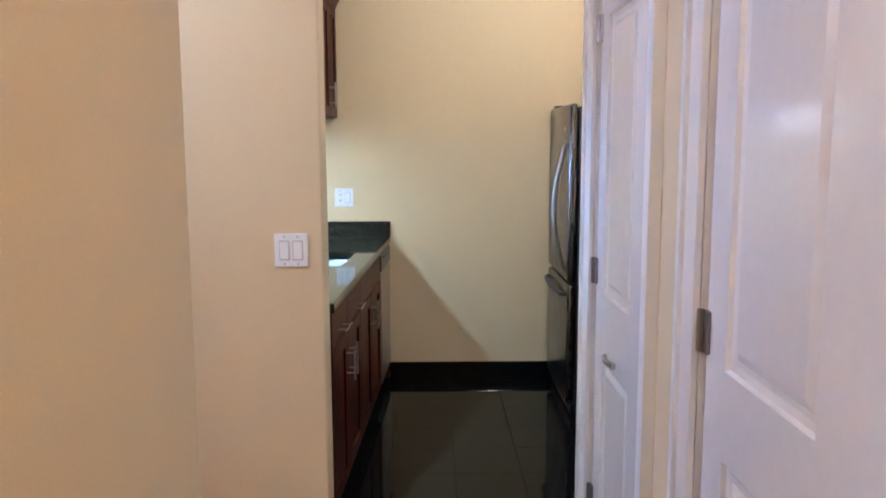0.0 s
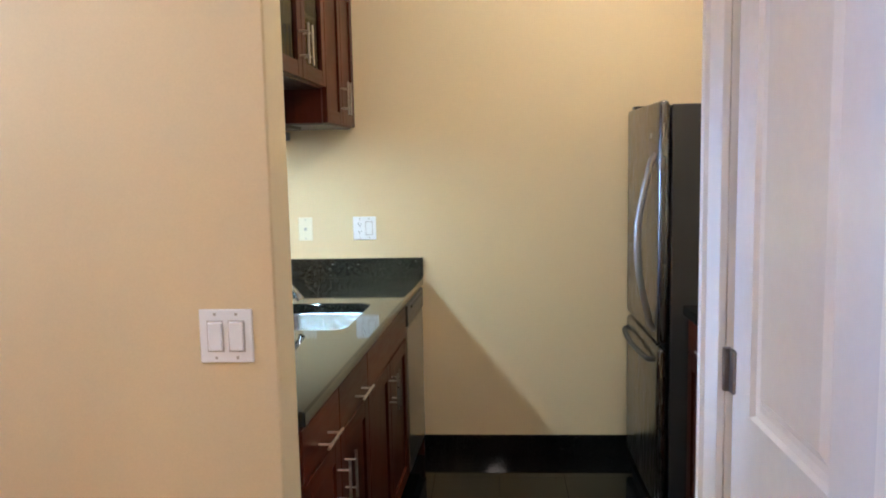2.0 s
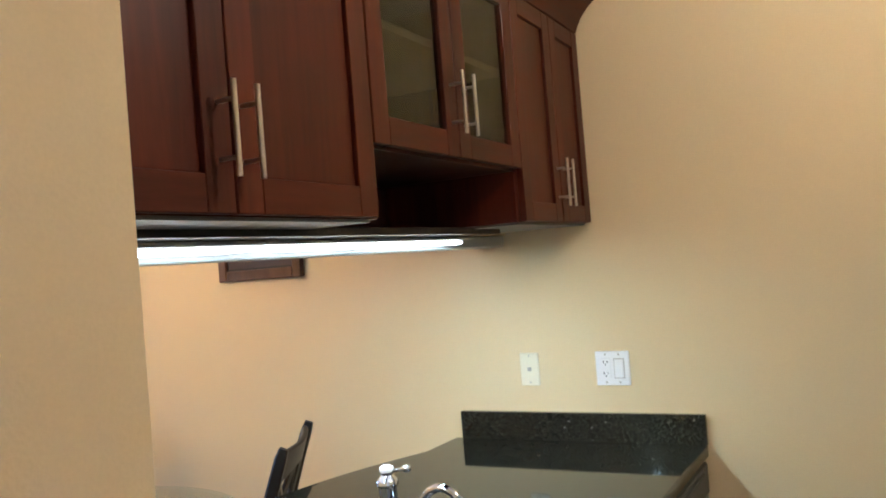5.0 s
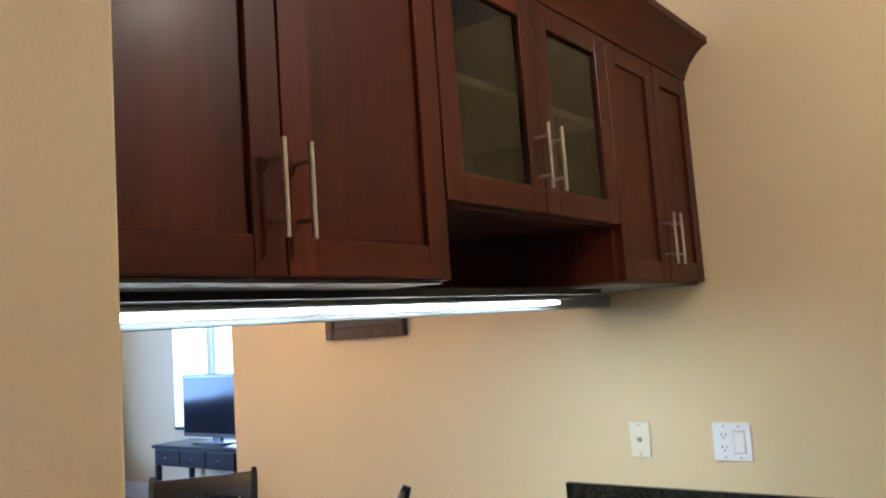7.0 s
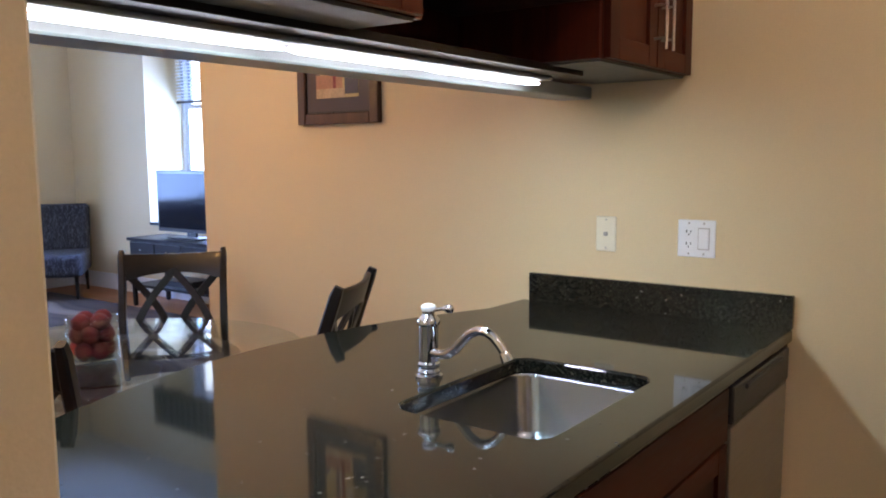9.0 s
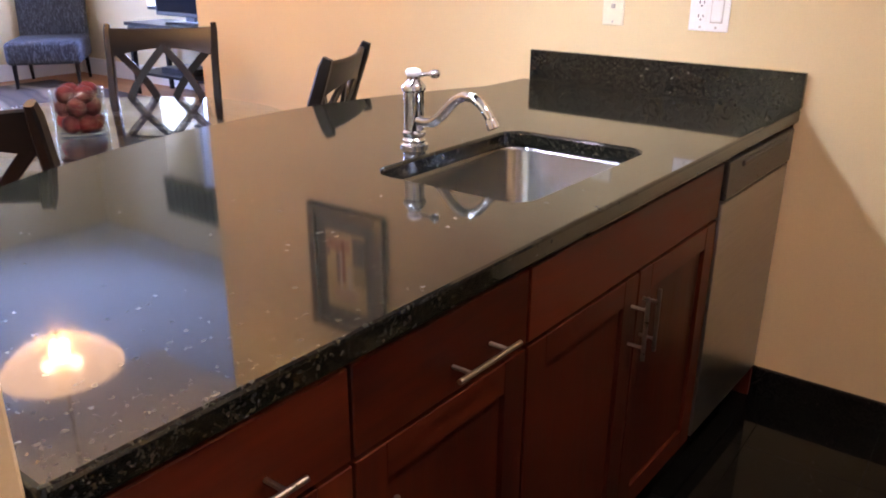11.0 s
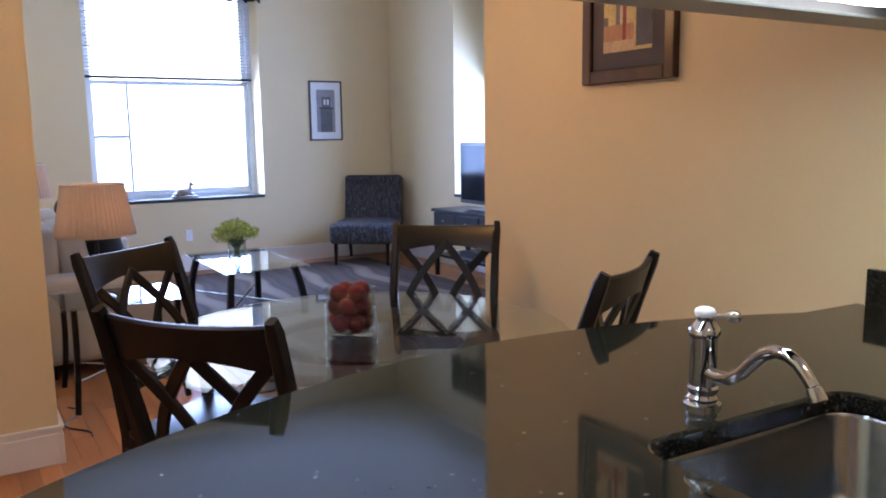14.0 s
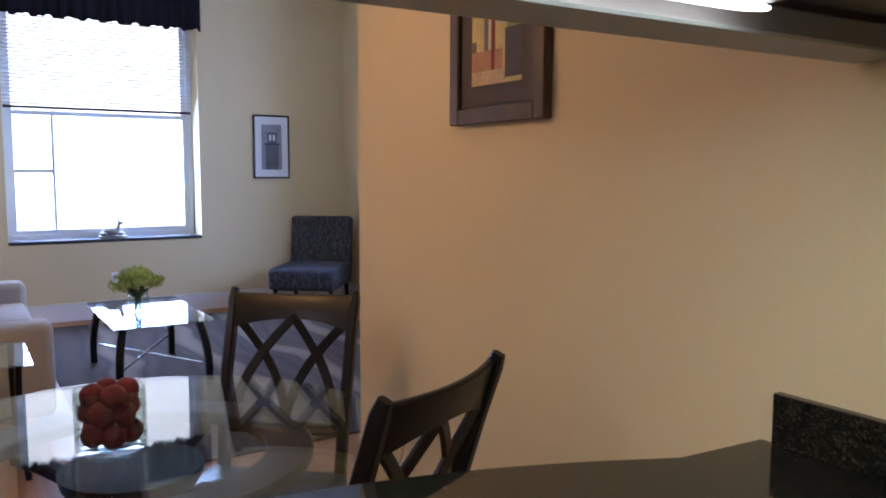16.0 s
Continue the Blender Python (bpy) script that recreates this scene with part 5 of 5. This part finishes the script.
for a, r, h in heads:
    bm = bmesh.new()
    c = Vector((fx0 + r * math.cos(a), fy0 + r * math.sin(a), fz0 + h))
    size = rng.uniform(0.8, 1.15)
    for _ in range(95):
        d = Vector((rng.gauss(0, 1), rng.gauss(0, 1), rng.gauss(0.2, 0.9))).normalized()
        p = c + Vector((d.x, d.y, d.z * 0.8)) * rng.uniform(0.030, 0.066) * size
        u = d.orthogonal().normalized()
        v = d.cross(u)
        ang = rng.uniform(0, 3)
        u, v = u * math.cos(ang) + v * math.sin(ang), v * math.cos(ang) - u * math.sin(ang)
        s = rng.uniform(0.009, 0.016)
        mid = bm.verts.new(p)
        rim = [bm.verts.new(p + (u * math.cos(g_) + v * math.sin(g_)) * s * (1.0 if j % 2 == 0 else 0.45) + d * (0.006 if j % 2 == 0 else 0.002)) for j, g_ in enumerate([math.pi * j / 4 for j in range(8)])]
        for j in range(8):
            bm.faces.new((mid, rim[j], rim[(j + 1) % 8]))
    part("flower_head", bm, LEAF, fl, "pale green flower head")
for i in range(10):
    a, r = i * 0.63, rng.uniform(0.07, 0.12)
    tip = (fx0 + r * math.cos(a), fy0 + r * math.sin(a), fz0 + rng.uniform(0.15, 0.19))
    part("leaf", sweep(bmesh.new(), ease((fx0 + 0.02 * math.cos(a), fy0 + 0.02 * math.sin(a), fz0 + 0.10), tip, 6, (0, 0, 0.02)), rect(0.04, 0.0025), scale=[0.2, 0.7, 1, 1, 0.8, 0.5, 0.1]), STEM, fl)
for a in (2.6, 3.1, 3.5):
    part("blade", sweep(bmesh.new(), ease((fx0, fy0, fz0 + 0.16), (fx0 + 0.17 * math.cos(a), fy0 + 0.20 * math.sin(a) - 0.1, fz0 + 0.23), 6, (0, 0, 0.04)), rect(0.008, 0.002), scale=[1, 1, 1, 0.9, 0.7, 0.4, 0.1]), STEM, fl)

# sofa
SOFA = mat("light_grey_sofa_cloth", (0.46, 0.40, 0.34), 0.92, vary=0.07, grain=260, bump=0.35)
PILLOW = mat("dark_teal_cushion", (0.012, 0.018, 0.024), 0.8, vary=0.2, grain=120, bump=0.3)
so = thing("sofa", "light grey upholstered sofa against the wall", "sofa", (-5.6, 4.42, 0.0))
part("base", one(-6.44, -4.88, 4.05, 4.80, 0.10, 0.30, 0.02, 2), SOFA, so, "", 60)
part("arm", one(-4.87, -4.65, 4.008, 4.84, 0.08, 0.60, 0.05, 4), SOFA, so, "", 60)
part("arm", one(-6.66, -6.45, 4.008, 4.84, 0.08, 0.60, 0.05, 4), SOFA, so, "", 60)
part("backrest", one(-6.44, -4.88, 4.008, 4.16, 0.30, 0.86, 0.05, 4), SOFA, so, "", 60)
for a, b in ((-6.435, -5.665), (-5.655, -4.885)):
    part("seat_cushion", one(a, b, 4.18, 4.83, 0.305, 0.46, 0.045, 4), SOFA, so, "", 60)
    bc = one(a + 0.01, b - 0.01, -0.09, 0.09, 0, 0.42, 0.06, 4)
    bc.transform(Matrix.Translation((0, 4.28, 0.45)) @ Matrix.Rotation(radians(10), 4, "X"))
    part("back_cushion", bc, SOFA, so, "", 60)
for x in (-6.6, -4.7):
    for y in (4.05, 4.78):
        part("foot", one(x - 0.03, x + 0.03, y - 0.03, y + 0.03, 0.0, 0.08), ESPRESSO, so)
for x, a, zr in ((-5.15, 16, 22), (-6.1, 18, -8)):
    cu = one(-0.23, 0.23, -0.07, 0.07, -0.23, 0.23, 0.065, 4)
    cu.transform(Matrix.Translation((x, 4.40, 0.74)) @ Matrix.Rotation(radians(zr), 4, "Z") @ Matrix.Rotation(radians(a), 4, "X"))
    solid("throw_cushion", cu, PILLOW, "dark teal throw cushion on the sofa", "cushion", smooth=60, group="cushions on the sofa")

# side table and table lamps
SHADE = sheer("pleated_cream_shade", (0.60, 0.50, 0.41), 0.5, 0.8)
BRONZE = mat("dark_bronze", (0.03, 0.024, 0.02), 0.4, 0.6, vary=0.1)


def side_table(x0, x1, y0, y1, z):
    t = thing("side_table", "small glass side table with dark bowed legs beside the sofa", "table", ((x0 + x1) / 2, (y0 + y1) / 2, 0), group="side tables by the sofa")
    part("tabletop", one(x0, x1, y0, y1, z - 0.010, z, 0.003, 2), TABLEGLASS, t, "clear glass top")
    fs = []
    for sx in (0, 1):
        for sy in (0, 1):
            x, y = (x0 + 0.06, x1 - 0.06)[sx], (y0 + 0.06, y1 - 0.06)[sy]
            ox, oy = (-1, 1)[sx], (-1, 1)[sy]
            part("leg", sweep(bmesh.new(), ease((x + 0.03 * ox, y + 0.02 * oy, 0.0), (x, y, z - 0.0105), 8, (-0.03 * ox, -0.01 * oy, 0)), rect(0.04, 0.028, 0.005), up=(0, 1, 0)), ESPRESSO, t, "", 40)
            fs.append((x, y))
    for a, b, dz in ((0, 3, 0.0), (1, 2, 0.014)):
        part("stretcher", sweep(bmesh.new(), [(*fs[a], 0.15 + dz), (*fs[b], 0.15 + dz)], ring(0.0065, 8)), CHROME, t, "", 40)


def table_lamp(x, y, z, zb, zt, rb, rt):
    t = thing("table_lamp", "lit table lamp with pleated cream shade on a slim dark stand", "lamp", (x, y, z), group="lamps beside the sofa")
    part("base", lathe(bmesh.new(), [(0, 0), (0.075, 0), (0.078, 0.012), (0.06, 0.022), (0.016, 0.028), (0, 0.028)], (x, y, z), 28), BRONZE, t, "", 40)
    part("stand", lathe(bmesh.new(), [(0, 0.028), (0.012, 0.028), (0.009, 0.1), (0.011, (zb - z) * 0.6), (0.008, zb - z + 0.08), (0, zb - z + 0.08)], (x, y, z), 16), BRONZE, t, "", 40)
    prof = [(rb, zb), (rt, zt), (rt - 0.004, zt), (rb - 0.004, zb), (rb, zb)]
    part("shade", lathe(bmesh.new(), [(r, h - z) for r, h in prof], (x, y, z), 200, 0.022, 50), SHADE, t, "pleated cream shade", 60)
    for r, h in ((rb, zb), (rt, zt)):
        part("binding", lathe(bmesh.new(), [(r + 0.004, h - z - 0.006), (r + 0.004, h - z + 0.006), (r - 0.002, h - z + 0.006), (r - 0.002, h - z - 0.006), (r + 0.004, h - z - 0.006)], (x, y, z), 60), SHADE, t)


side_table(-4.54, -3.93, 4.05, 4.68, 0.55)
table_lamp(-4.12, 4.26, 0.551, 0.895, 1.15, 0.195, 0.15)
side_table(-7.30, -6.72, 4.01, 4.50, 0.55)
table_lamp(-7.0, 4.17, 0.551, 0.915, 1.19, 0.195, 0.15)
cab = thing("lamp_cord", "thin black lamp cord on the floor", "cord", (-3.8, 4.15, 0.005))
part("cord", sweep(bmesh.new(), [(-4.1 + 0.5 * k / 12 - 0.0, 4.06 + 0.05 * math.sin(k * 0.7), 0.006) for k in range(13)], ring(0.004, 6)), BLACKPL, cab)

# ---- ceiling lamps of the hall and kitchen ----
DOME = glow("lit_opal_glass", (1.0, 0.78, 0.5), 6.0)
# the middle one, in the side hall, is an added glow nobody sees
for x, y in ((0.35, 0.1), (-0.9, 2.7), (0.80, 4.5)):
    cl = thing("ceiling_light", "lit round opal ceiling light, out of view", "lamp", (x, y, H - 0.1), group="ceiling lights")
    part("shade", lathe(bmesh.new(), [(0.0, 0.03), (0.08, 0.038), (0.13, 0.06), (0.145, 0.084)], (x, y, H - 0.1), 28), DOME, cl, "glowing opal glass", 60)
    part("rim", lathe(bmesh.new(), [(0.14, 0.084), (0.152, 0.084), (0.152, 0.0995), (0.14, 0.0995), (0.14, 0.084)], (x, y, H - 0.1), 28), NICKEL, cl)

# ---- floor pieces ----
fl_ob = bpy.data.objects["floor"]


def pieces(name, cells, material, joint=0.0015):
    """Floor pieces as objects of their own, alike ones sharing one mesh."""
    shared = {}
    for x0, x1, y0, y1 in cells:
        key = (round(x1 - x0, 3), round(y1 - y0, 3))
        if key not in shared:
            a, b = key[0] / 2 - joint, key[1] / 2 - joint
            shared[key] = mesh_of(name, one(-a, a, -b, b, -0.012, 0.0, 0.0005), material)
        o = new(name, shared[key])
        o.parent = fl_ob
        o.matrix_basis = Matrix.Translation(((x0 + x1) / 2, (y0 + y1) / 2, 0))


T = 0.305
tiles = []
for i in range(7):
    for j in range(24):
        x0, y0 = -0.25 + i * T, WN - (j + 1) * T
        if x0 + T < 1.9 and (y0 > 3.565 or x0 >= -0.26):
            tiles.append((x0, x0 + T, y0, y0 + T))
pieces("floor_tile", tiles, TILE, 0.0005)
near, far = [], []
rng = random.Random(2)
row = 0
y = 1.2
while y < WL - 0.01:
    y1 = min(y + 0.083, WL)
    x = -8.05 + rng.uniform(-0.9, 0)
    while x < -0.25:
        x1 = x + rng.choice((0.7, 0.9, 1.2))
        a, b = max(x, -8.05), min(x1, -0.25)
        if b - a > 0.02:
            if -4.0 < (a + b) / 2 < -1.0 and 3.0 < y < 5.7 and len(near) < 300:
                near.append((a, b, y, y1))
            else:
                far.append((a, b, y, y1))
        x = x1
    y = y1
pieces("floor_plank", near, OAK, 0.0006)
bm = bmesh.new()
for a, b, c, d in far:
    box(bm, a + 0.0006, b - 0.0006, c + 0.0006, d - 0.0006, -0.012, 0.0)
planks = part("floor_planks", bm, OAK, fl_ob, "oak strip floor")
tagged(planks, kind="stuff")
